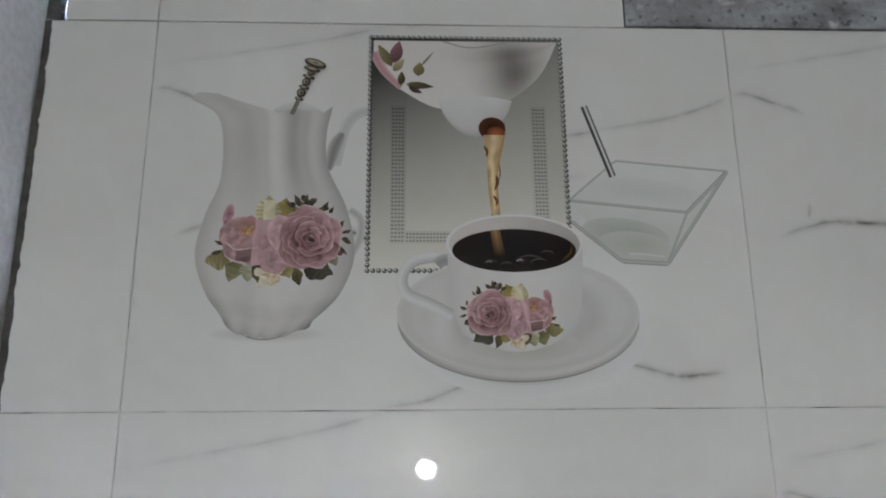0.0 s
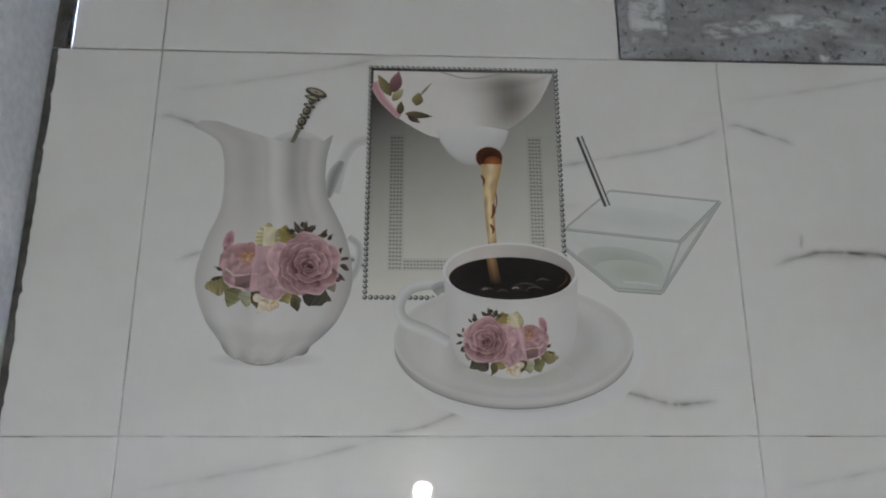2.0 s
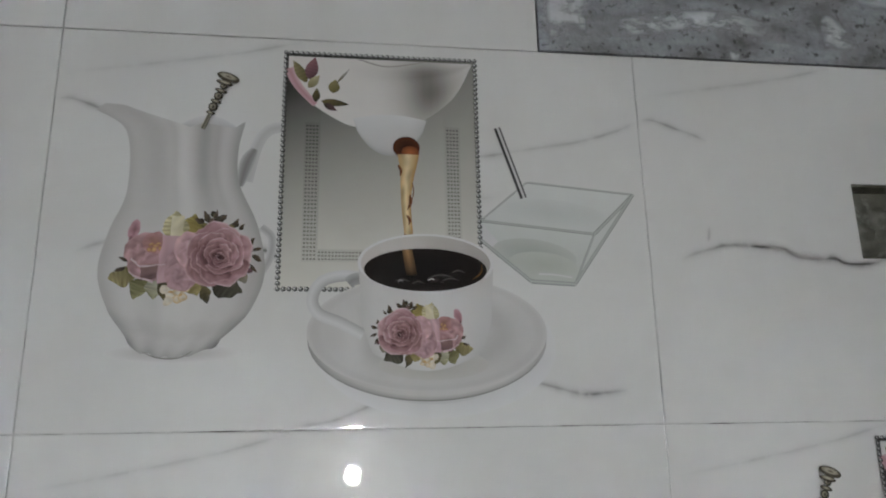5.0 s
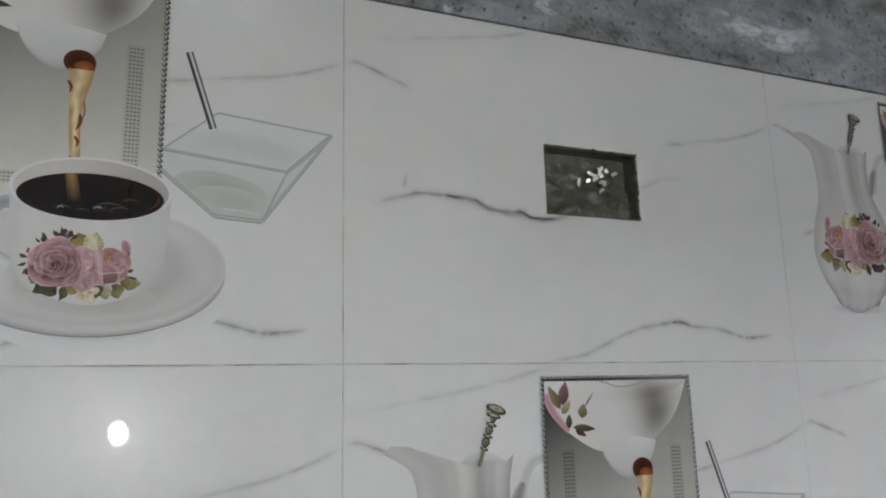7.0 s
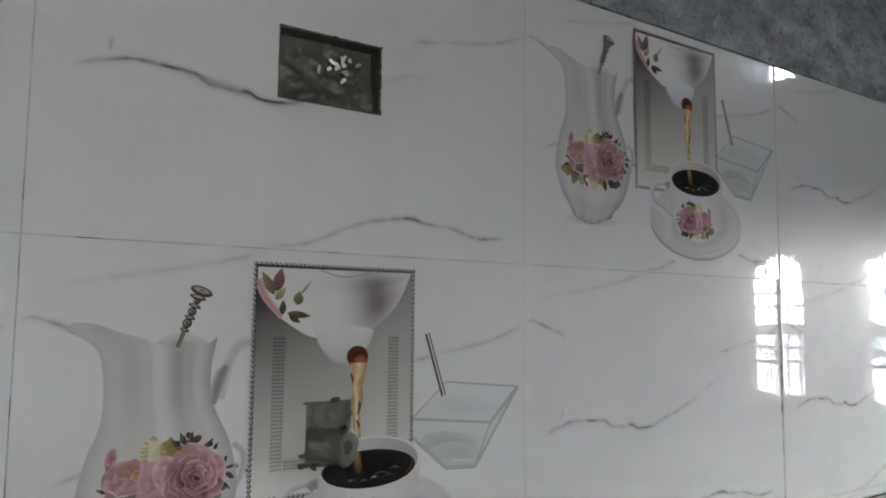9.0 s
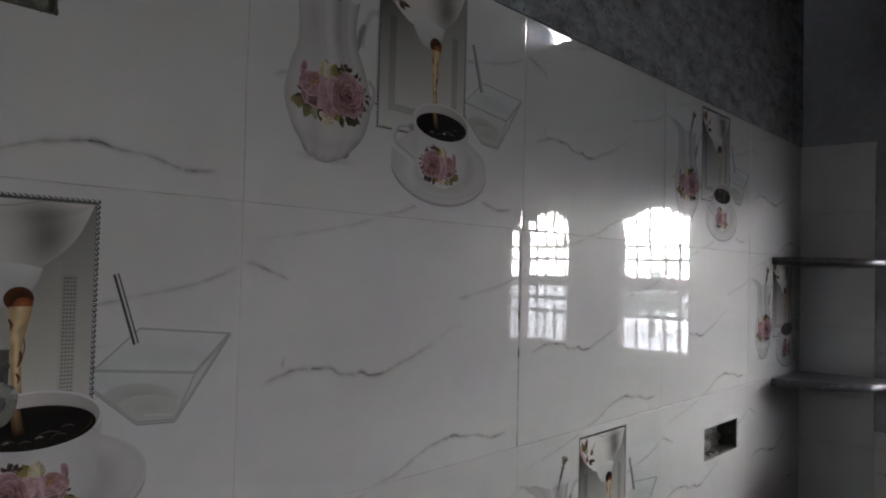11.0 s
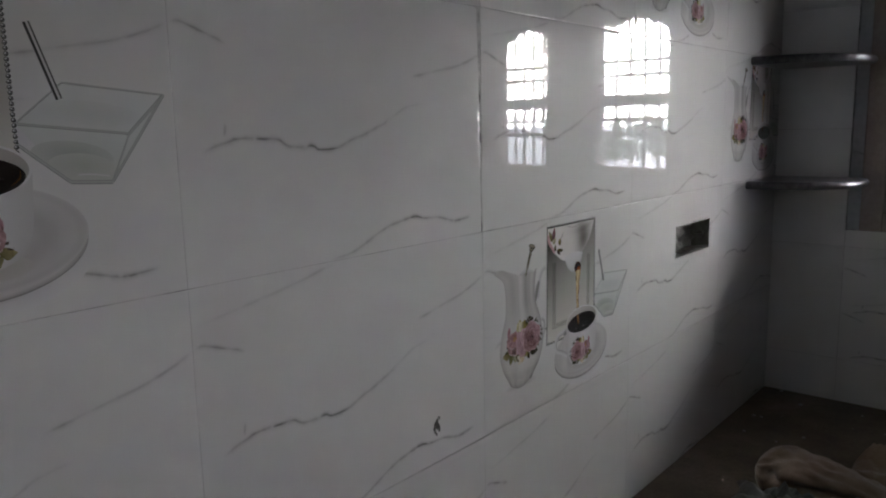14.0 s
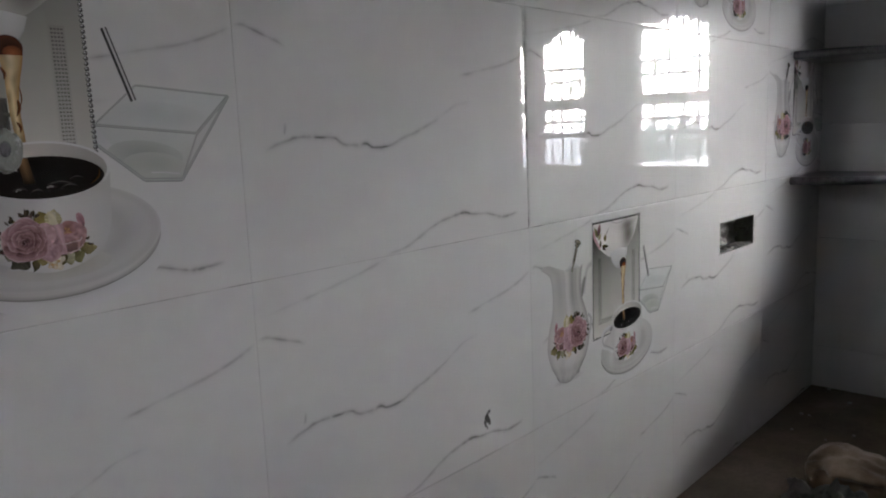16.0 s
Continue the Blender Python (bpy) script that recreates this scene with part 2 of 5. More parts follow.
def empty(name, at=(0, 0, 0)):
    ob = new(name)
    ob.location = at
    ob.empty_display_size = 0.05
    return ob


def box(bm, lo, hi, bevel=0.0):
    c = [(a + b) / 2 for a, b in zip(lo, hi)]
    s = [abs(b - a) for a, b in zip(lo, hi)]
    r = bmesh.ops.create_cube(bm, size=1.0, matrix=Matrix.Translation(c) @ Matrix.Diagonal((*s, 1)))
    if bevel:
        es = list({e for v in r["verts"] for e in v.link_edges})
        bmesh.ops.bevel(bm, geom=es, offset=bevel, segments=2, affect="EDGES", profile=0.5)
    return bm


def cells(u, v, d0, d1, holes=(), m=Matrix()):
    """A panel over u and v, from depth d0 (its face) to d1, with rectangular openings; the faces towards the openings are closed."""
    bm = bmesh.new()
    us = sorted({*u, *(h[0] for h in holes), *(h[1] for h in holes)})
    vs = sorted({*v, *(h[2] for h in holes), *(h[3] for h in holes)})

    def solid(i, j):
        if not (0 <= i < len(us) - 1 and 0 <= j < len(vs) - 1):
            return False
        a, c = (us[i] + us[i + 1]) / 2, (vs[j] + vs[j + 1]) / 2
        return not any(h[0] < a < h[1] and h[2] < c < h[3] for h in holes)

    memo = {}

    def p(a, d, c):
        k = (round(a, 5), round(d, 5), round(c, 5))
        if k not in memo:
            memo[k] = bm.verts.new(m @ Vector((a, d, c)))
        return memo[k]

    for i in range(len(us) - 1):
        for j in range(len(vs) - 1):
            if not solid(i, j):
                continue
            a0, a1, c0, c1 = us[i], us[i + 1], vs[j], vs[j + 1]
            bm.faces.new((p(a0, d0, c0), p(a1, d0, c0), p(a1, d0, c1), p(a0, d0, c1)))
            bm.faces.new((p(a0, d1, c0), p(a0, d1, c1), p(a1, d1, c1), p(a1, d1, c0)))
            if not solid(i - 1, j):
                bm.faces.new((p(a0, d0, c0), p(a0, d0, c1), p(a0, d1, c1), p(a0, d1, c0)))
            if not solid(i + 1, j):
                bm.faces.new((p(a1, d0, c0), p(a1, d1, c0), p(a1, d1, c1), p(a1, d0, c1)))
            if not solid(i, j - 1):
                bm.faces.new((p(a0, d0, c0), p(a0, d1, c0), p(a1, d1, c0), p(a1, d0, c0)))
            if not solid(i, j + 1):
                bm.faces.new((p(a0, d0, c1), p(a1, d0, c1), p(a1, d1, c1), p(a0, d1, c1)))
    return bm


def spline(pts, n):
    """Catmull-Rom through a few points, n steps a span."""
    q = [Vector(p) for p in pts]
    q = [2 * q[0] - q[1], *q, 2 * q[-1] - q[-2]]
    out = []
    for i in range(1, len(q) - 2):
        for k in range(n):
            t = k / n
            a, b_, c, d = q[i - 1], q[i], q[i + 1], q[i + 2]
            out.append(0.5 * (2 * b_ + (c - a) * t + (2 * a - 5 * b_ + 4 * c - d) * t * t + (3 * b_ - a - 3 * c + d) * t ** 3))
    return out + [q[-2]]


def tube(bm, pts, r, sides=10, cap=True):
    rings = []
    for i, p in enumerate(pts):
        p = Vector(p)
        t = (Vector(pts[min(i + 1, len(pts) - 1)]) - Vector(pts[max(i - 1, 0)])).normalized()
        a = t.cross(Vector((0.31, 0.2, 0.93))).normalized()
        c = t.cross(a)
        rr = r[i] if isinstance(r, (list, tuple)) else r
        rings.append([bm.verts.new(p + rr * (math.cos(2 * math.pi * k / sides) * a + math.sin(2 * math.pi * k / sides) * c)) for k in range(sides)])
    for r0, r1 in zip(rings, rings[1:]):
        for k in range(sides):
            bm.faces.new((r0[k], r0[(k + 1) % sides], r1[(k + 1) % sides], r1[k]))
    if cap:
        bm.faces.new(rings[0][::-1])
        bm.faces.new(rings[-1])
    return bm


# ---- the shell of the room ----
TW, TH, GAP = 0.45, 0.30, 0.0007      # wall tile and joint
TOP, COUNTER, CEIL = 2.05, 0.862, 3.0
WEST, EAST, SOUTH = -0.086, 2.644, -3.6
M_NORTH = Matrix()
M_EAST = Matrix(((0, 1, 0, EAST), (-1, 0, 0, 0), (0, 0, 1, 0), (0, 0, 0, 1)))
M_WEST = Matrix(((0, -1, 0, WEST), (1, 0, 0, 0), (0, 0, 1, 0), (0, 0, 0, 1)))
M_SOUTH = Matrix(((-1, 0, 0, 0), (0, -1, 0, SOUTH), (0, 0, 1, 0), (0, 0, 0, 1)))
# recesses in the tiled wall: u0, u1, v0, v1
HOLE_A = (0.631, 0.730, 1.878, 1.942)
HOLE_B = (0.664, 0.706, 1.570, 1.624)
HOLE_C = (2.003, 2.186, 1.315, 1.381)
# openings of the window wall, u runs away from the tiled wall
WIN = (0.210, 1.060, 1.315, 2.032)
VENT = (0.70, 0.96, 2.46, 2.66)


def structure(ob, label, cat):
    return tagged(ob, label, cat, kind="structure")


wall_north = structure(finish(cells((WEST - 0.2, EAST + 0.25), (0, CEIL), 0.010, 0.060, (HOLE_A, HOLE_B, HOLE_C)), "wall_north", [M_GROUT]),
                       "long kitchen wall of glossy white marble-patterned tiles", "wall")
part("grout", cells((WEST, EAST), (COUNTER, TOP), 0.0008, 0.0099, (HOLE_A, HOLE_B, HOLE_C)), M_GROUT, wall_north)


def ragged_joint(u0, w, v0, v1, seed):
    """A dark strip with a broken edge, laid over the corner joint beside the side wall."""
    bm = bmesh.new()
    n = int((v1 - v0) / 0.004)
    rows = []
    for k in range(n + 1):
        v = v0 + (v1 - v0) * k / n
        ww = w * max(0.4, 0.85 + 0.25 * noise.noise(Vector((seed, v * 40, 1))) + 0.3 * noise.noise(Vector((seed, v * 160, 4))))
        rows.append([bm.verts.new((x, y, v)) for x, y in ((u0, -0.0002), (u0, -0.0008), (u0 + ww, -0.0006), (u0 + ww, -0.0002))])
    for p, q in zip(rows, rows[1:]):
        for i in range(3):
            bm.faces.new((p[i], p[i + 1], q[i + 1], q[i]))
    part("dark_joint", bm, M_DARKCEM, wall_north)


ragged_joint(WEST + 0.0002, 0.0062, COUNTER, TOP - 0.001, 1)
ragged_joint(WEST + 0.0002, 0.0125, TOP, 2.36, 2)
part("backing", cells((WEST - 0.2, EAST + 0.25), (0, CEIL), 0.0602, 0.25), M_DARKCEM, wall_north)
part("plaster", cells((0.3706, EAST), (TOP + 0.0008, CEIL), -0.0016, 0.0098), M_CEMENT, wall_north, "patchy grey cement plaster above the tiles")
part("plaster", cells((WEST, 0.370), (2.36, CEIL), 0.0045, 0.0098), M_CEMENT, wall_north)
for u0, u1, v0, v1, edge in ((0.376, 0.414, 2.064, 2.150, 0.2), (0.405, 0.600, 2.070, 2.094, 0.5), (0.56, 0.74, 2.105, 2.150, 0.5), (0.80, 1.02, 2.075, 2.118, 0.5), (0.62, 0.66, 2.056, 2.10, 0.5), (1.10, 1.42, 2.13, 2.19, 0.5)):
    bm = bmesh.new()
    ink = bm.loops.layers.float_color.new("ink")
    n, m_ = 12, 8
    put = lambda i, j: (u0 + (u1 - u0) * i / n, -0.0020, v0 + (v1 - v0) * j / m_ + 0.006 * math.sin(7 * i / n + u0 * 9))
    for i in range(n):
        for j in range(m_):
            q = ((i, j), (i + 1, j), (i + 1, j + 1), (i, j + 1))
            f = bm.faces.new([bm.verts.new(put(*k)) for k in q])
            for l, k in zip(f.loops, q):
                a = min(1.0, min(k[0] / n, 1 - k[0] / n, k[1] / m_, 1 - k[1] / m_) / edge * 1.6)
                l[ink] = (a, a, a, 1.0)
    part("lime_smear", bm, M_LIME, wall_north, "thin whitish lime smear on the plaster")
wall_east = structure(finish(cells((0, -SOUTH), (0, CEIL), 0.010, 0.09, (WIN, VENT), M_EAST), "wall_east", M_SMOOTH),
                      "grey cement wall with a barred wooden window", "wall")
part("outer_leaf", cells((0, -SOUTH), (0, CEIL), 0.0902, 0.24, ((0.295, 1.300, 1.425, 1.985), VENT), M_EAST), M_CEMENT, wall_east)
bm = bmesh.new()
box(bm, (EAST + 0.2405, -1.45, 2.08), (EAST + 0.80, 0.15, 2.15), 0.006)
part("sunshade", bm, M_CEMENT, wall_east, "concrete sunshade over the window outside")
wall_west = structure(finish(cells((SOUTH, 0.0), (0, CEIL), 0.0, 0.20, (), M_WEST), "wall_west", M_WASH), "whitewashed plaster side wall with faint trowel streaks", "wall")
part("grout", cells((0.0, 0.178), (COUNTER, TOP), 0.0008, 0.0099, (), M_EAST), M_GROUT, wall_east)
part("grout", cells((0.179, 1.97), (COUNTER, 1.314), 0.0008, 0.0099, (), M_EAST), M_GROUT, wall_east)
wall_south = structure(finish(cells((-EAST - 0.25, 0.3), (0, CEIL), 0.0, 0.2, (), M_SOUTH), "wall_south", M_CEIL), "plain pale plastered wall", "wall")
bm = bmesh.new()
box(bm, (WEST - 0.2, SOUTH - 0.2, -0.1), (EAST + 0.25, 0.25, 0.0))
structure(finish(bm, "floor", M_FLOOR), "dusty unfinished cement floor", "floor")
bm = bmesh.new()
box(bm, (WEST - 0.2, SOUTH - 0.2, CEIL), (EAST + 0.25, 0.25, CEIL + 0.12))
structure(finish(bm, "ceiling", M_CEIL), "plain pale cement ceiling", "ceiling")

# ---- tiles and their print ----
DEPTH = 0.00003


def tile_mesh(w, h, holes=()):
    """A tile with eased edges; local u to the right, v up, its face at depth 0."""
    bm = cells((0, w), (0, h), 0.0005, 0.009, holes)
    e = 0.0055
    face = cells((e, w - e), (e, h - e), 0.0, 0.0004, holes)
    steps = [(e * (1 - k / 7), 4.0 * (e * k / 7) ** 2) for k in range(8)] + [(0.0, 0.00049)]
    soft = []
    for side in range(4):
        rows = []
        for i, y in steps:
            c = ((i, y, i), (w - i, y, i), (w - i, y, h - i), (i, y, h - i))
            rows.append((face.verts.new(c[side]), face.verts.new(c[(side + 1) % 4])))
        for p, q in zip(rows, rows[1:]):
            soft.append(face.faces.new((q[0], q[1], p[1], p[0])))
    for f in soft:
        f.smooth = True
    me = bpy.data.meshes.new("tmp")
    face.to_mesh(me)
    face.free()
    bm.from_mesh(me)
    bpy.data.meshes.remove(me)
    me = bpy.data.meshes.new("tile")
    bm.to_mesh(me)
    bm.free()
    me.materials.append(M_TILE)
    return me


class Print:
    """Flat ink on a tile: patches with a colour at each corner, later ones on top."""

    def __init__(self, level=3):
        self.bm = bmesh.new()
        self.ink = self.bm.loops.layers.float_color.new("ink")
        self.uv = self.bm.loops.layers.uv.new("UVMap")
        self.level, self.step, self.warp = level, 1.0, 0.0

    def face(self, pts, cols, uvs=None):
        y = -DEPTH * self.level
        if self.warp:
            cols = cols if isinstance(cols, list) else [cols] * len(pts)
            mott = [1 + 0.42 * noise.noise(Vector((q[0] * 330, q[1] * 330, 5))) for q in pts]
            cols = [(c[0] * m, c[1] * m * (0.94 + 0.06 * m), c[2] * m * (0.88 + 0.12 * m)) for c, m in zip(cols, mott)]
            pts = [(q[0] + self.warp * noise.noise(Vector((q[0] * 190, q[1] * 190, 3))), q[1] + self.warp * noise.noise(Vector((q[0] * 190, q[1] * 190, 8)))) for q in pts]
        vs = [self.bm.verts.new((p[0], y, p[1])) for p in pts]
        f = self.bm.faces.new(vs)
        for k, l in enumerate(f.loops):
            c = cols[k] if isinstance(cols, list) else cols
            l[self.ink] = (*c, 1.0)
            if uvs:
                l[self.uv].uv = uvs[k]

    def grid(self, pos, col, n, m):
        """A patch over s and r in 0..1: pos and col are functions of both."""
        self.level += self.step
        for i in range(n):
            for j in range(m):
                q = [(i / n, j / m), ((i + 1) / n, j / m), ((i + 1) / n, (j + 1) / m), (i / n, (j + 1) / m)]
                self.face([pos(*k) for k in q], [col(*k) for k in q])

    def disc(self, c, rx, ry, inner, outer, n=28, turn=0.0, power=1.0):
        self.level += self.step
        ca, sa = math.cos(turn), math.sin(turn)

        def at(k, f):
            x, y = rx * f * math.cos(2 * math.pi * k / n), ry * f * math.sin(2 * math.pi * k / n)
            return (c[0] + x * ca - y * sa, c[1] + x * sa + y * ca)

        mid = tuple((a + b_) / 2 for a, b_ in zip(inner, outer))
        for k in range(n):
            self.face([at(k, 0.55), at(k, 1), at(k + 1, 1), at(k + 1, 0.55)], [mid, outer, outer, mid])
            self.face([c, at(k, 0.55), at(k + 1, 0.55)], [inner, mid, mid])

    def ribbon(self, pts, width, cols, steps=6):
        """A band along a spline; cols: colours across its width."""
        self.level += self.step
        q = spline([(*p, 0) for p in pts], steps)
        w = width if callable(width) else (lambda s: width)
        rows = []
        for i, p in enumerate(q):
            t = (q[min(i + 1, len(q) - 1)] - q[max(i - 1, 0)]).normalized()
            nrm = Vector((-t.y, t.x, 0))
            ww = w(i / (len(q) - 1))
            rows.append([p + nrm * ww * (k / (len(cols) - 1) - 0.5) for k in range(len(cols))])
        for r0, r1 in zip(rows, rows[1:]):
            for k in range(len(cols) - 1):
                self.face([r0[k], r0[k + 1], r1[k + 1], r1[k]], [cols[k], cols[k + 1], cols[k + 1], cols[k]])

    def leaf(self, c, length, width, turn, base, tip):
        self.level += self.step
        n = 14
        ca, sa = math.cos(turn), math.sin(turn)

        def at(s, side):
            x, y = length * s, side * width * math.sin(math.pi * s ** 0.8) * 0.5
            return (c[0] + x * ca - y * sa, c[1] + x * sa + y * ca)

        for i in range(n):
            for side in (-1, 1):
                a, b_ = i / n, (i + 1) / n
                ca0 = tuple(p + (q - p) * a for p, q in zip(base, tip))
                cb0 = tuple(p + (q - p) * b_ for p, q in zip(base, tip))
                k = (1.0 if side > 0 else 0.68) * (1.12 if i % 2 else 0.72)
                self.face([at(a, 0), at(b_, 0), at(b_, side), at(a, side)], [tuple(x * 0.75 for x in ca0), tuple(x * 0.75 for x in cb0), tuple(x * k for x in cb0), tuple(x * k for x in ca0)])

    def mesh(self, name, mat=None):
        me = bpy.data.meshes.new(name)
        self.bm.to_mesh(me)
        self.bm.free()
        me.materials.append(mat or M_INK)
        return me


def grey(v, warm=0.0):
    return (v * (1 + warm), v, v * (1 - warm))


def veins():
    """The same faint grey veins run over every tile."""
    p = Print()
    sets = (([(0.0, 0.241), (0.012, 0.242), (0.032, 0.235), (0.047, 0.230), (0.058, 0.225)], 0.012, (0.30, 0.5, 0.45, 0.3)),
            ([(0.024, 0.124), (0.038, 0.130), (0.053, 0.134), (0.065, 0.137), (0.094, 0.136), (0.112, 0.135), (0.124, 0.128), (0.142, 0.1265), (0.156, 0.1275), (0.164, 0.1235), (0.178, 0.1230), (0.192, 0.1245), (0.209, 0.131), (0.236, 0.139), (0.252, 0.145), (0.275, 0.154)], 0.013,
             (0.3, 0.5, 0.55, 0.9, 0.6, 0.35, 0.55, 0.9, 1.0, 0.9, 0.45, 0.35, 0.45, 0.3)),
            ([(0.262, 0.151), (0.289, 0.162), (0.305, 0.169), (0.339, 0.174)], 0.012, (0.15, 0.3, 0.15)),
            ([(0.172, 0.001), (0.190, 0.003), (0.209, 0.006), (0.232, 0.015), (0.250, 0.023), (0.268, 0.029), (0.285, 0.032), (0.304, 0.035), (0.316, 0.0355), (0.328, 0.0320), (0.354, 0.0305), (0.373, 0.026), (0.390, 0.022), (0.404, 0.0228), (0.426, 0.025)], 0.012,
             (0.2, 0.35, 0.4, 0.4, 0.4, 0.45, 0.6, 1.0, 0.9, 0.45, 0.4, 0.5, 1.0, 0.6)),
            ([(0.310, 0.204), (0.330, 0.2075), (0.357, 0.213), (0.397, 0.2205), (0.430, 0.231), (0.449, 0.240)], 0.012, (0.45, 0.2, 0.3, 0.35, 0.3)),
            ([(0.049, 0.139), (0.0505, 0.145), (0.0515, 0.153)], 0.009, (0.5, 0.3)),
            ([(0.001, 0.262), (0.060, 0.272), (0.130, 0.285), (0.180, 0.298)], 0.012, (0.1, 0.22, 0.2, 0.3)))
    for pts, w, dark in sets:
        p.level += p.step
        q = spline([(*a, 0) for a in pts], 5)
        rows, d = [], []
        for i, c in enumerate(q):
            t = (q[min(i + 1, len(q) - 1)] - q[max(i - 1, 0)]).normalized()
            nrm = Vector((-t.y, t.x, 0))
            rows.append((c + nrm * w / 2, c - nrm * w / 2))
            s = i / (len(q) - 1)
            d.append(float(np.interp(s, np.linspace(0, 1, len(dark) + 2), (0, *dark, 0))))
        for i in range(len(q) - 1):
            c0, c1 = grey(d[i]), grey(d[i + 1])
            a, b_ = i / 12, (i + 1) / 12
            p.face([rows[i][0], rows[i][1], rows[i + 1][1], rows[i + 1][0]], [c0, c0, c1, c1], [(a, 0), (a, 1), (b_, 1), (b_, 0)])
    return p.mesh("vein", M_VEIN)


PINK, ROSE, MAUVE = (0.54, 0.32, 0.355), (0.37, 0.19, 0.215), (0.16, 0.09, 0.10)
OLIVE, DARKLEAF, CREAM, AMBER = (0.20, 0.17, 0.075), (0.070, 0.062, 0.045), (0.66, 0.60, 0.38), (0.60, 0.38, 0.17)
def rose(p, c, r, flip=1):
    """A full rose: rings of overlapping petals from the outside in, each dark at its root and pale at its rim, round a wound heart."""
    tone = ((0.0, (0.060, 0.034, 0.034)), (0.20, (0.155, 0.078, 0.080)), (0.5, (0.385, 0.22, 0.23)), (0.8, (0.56, 0.36, 0.372)), (1.0, (0.69, 0.52, 0.53)))
    xs = [k for k, _ in tone]
    shade = lambda v: tuple(float(np.interp(v, xs, [k[i] for _, k in tone])) for i in range(3))
    keep, p.step = p.step, 0.3
    p.disc(c, 0.90 * r, 0.88 * r, shade(0.05), shade(0.25), 24)
    rings = ((5, 0.36, 1.04, 0.84, 0.3, 0.74), (5, 0.28, 0.84, 0.80, 0.95, 0.66), (4, 0.20, 0.62, 0.98, 0.2, 0.64), (4, 0.13, 0.44, 0.98, 1.0, 0.60), (3, 0.07, 0.30, 1.20, 0.4, 0.55), (3, 0.0, 0.185, 1.2, 1.5, 0.45))
    for ring, (n, r0, r1, half, turn, lift) in enumerate(rings):
        o = (c[0] + flip * 0.055 * r * ring / 5, c[1] - 0.07 * r * ring / 5)
        for k in range(n):
            mid = turn + 2 * math.pi * k / n + 0.18 * math.sin(3.1 * k + ring)
            size = r1 * (1 + 0.07 * math.sin(2.3 * k + 1.7 * ring))
            lean = 0.12 * math.sin(1.9 * k + ring)

            def pos(s, q):
                e = 2 * s - 1
                rim = size * (1 - 0.17 * abs(e) ** 2.4 + lean * e * 0.4 + 0.025 * math.sin(6 * e + k))
                rad = r * (r0 + (rim - r0) * q)
                th = mid + half * e * (0.78 + 0.22 * q)
                return (o[0] + flip * rad * math.cos(th), o[1] + 0.97 * rad * math.sin(th))

            def col(s, q):
                e = 2 * s - 1
                v = lift * (0.02 + 1.02 * q ** 1.25)
                v *= 1 - 0.62 * max(0.0, e) ** 2 - 0.25 * max(0.0, -e) ** 3
                v += 0.22 * math.exp(-((q - 0.985) / 0.045) ** 2) * (1 - 0.4 * abs(e)) - 0.16 * math.exp(-((q - 0.86) / 0.05) ** 2) * max(0.0, math.sin(2.2 * e + k))
                v += 0.07 * noise.noise(Vector((4 * e + k, 5 * q, ring))) + 0.10 * math.sin(mid + 0.9)
                return shade(max(0.0, min(1.0, v)))

            p.grid(pos, col, 10, 9)
    o = (c[0] + flip * 0.055 * r, c[1] - 0.07 * r)
    p.disc(o, 0.125 * r, 0.115 * r, shade(0.0), shade(0.12), 14)
    p.ribbon([(o[0] + flip * r * 0.026 * k ** 0.95 * math.cos(1.05 * k), o[1] + r * 0.024 * k ** 0.95 * math.sin(1.05 * k)) for k in range(1, 9)], 0.028 * r, [shade(0.75), shade(0.12)], 4)
    p.step = keep


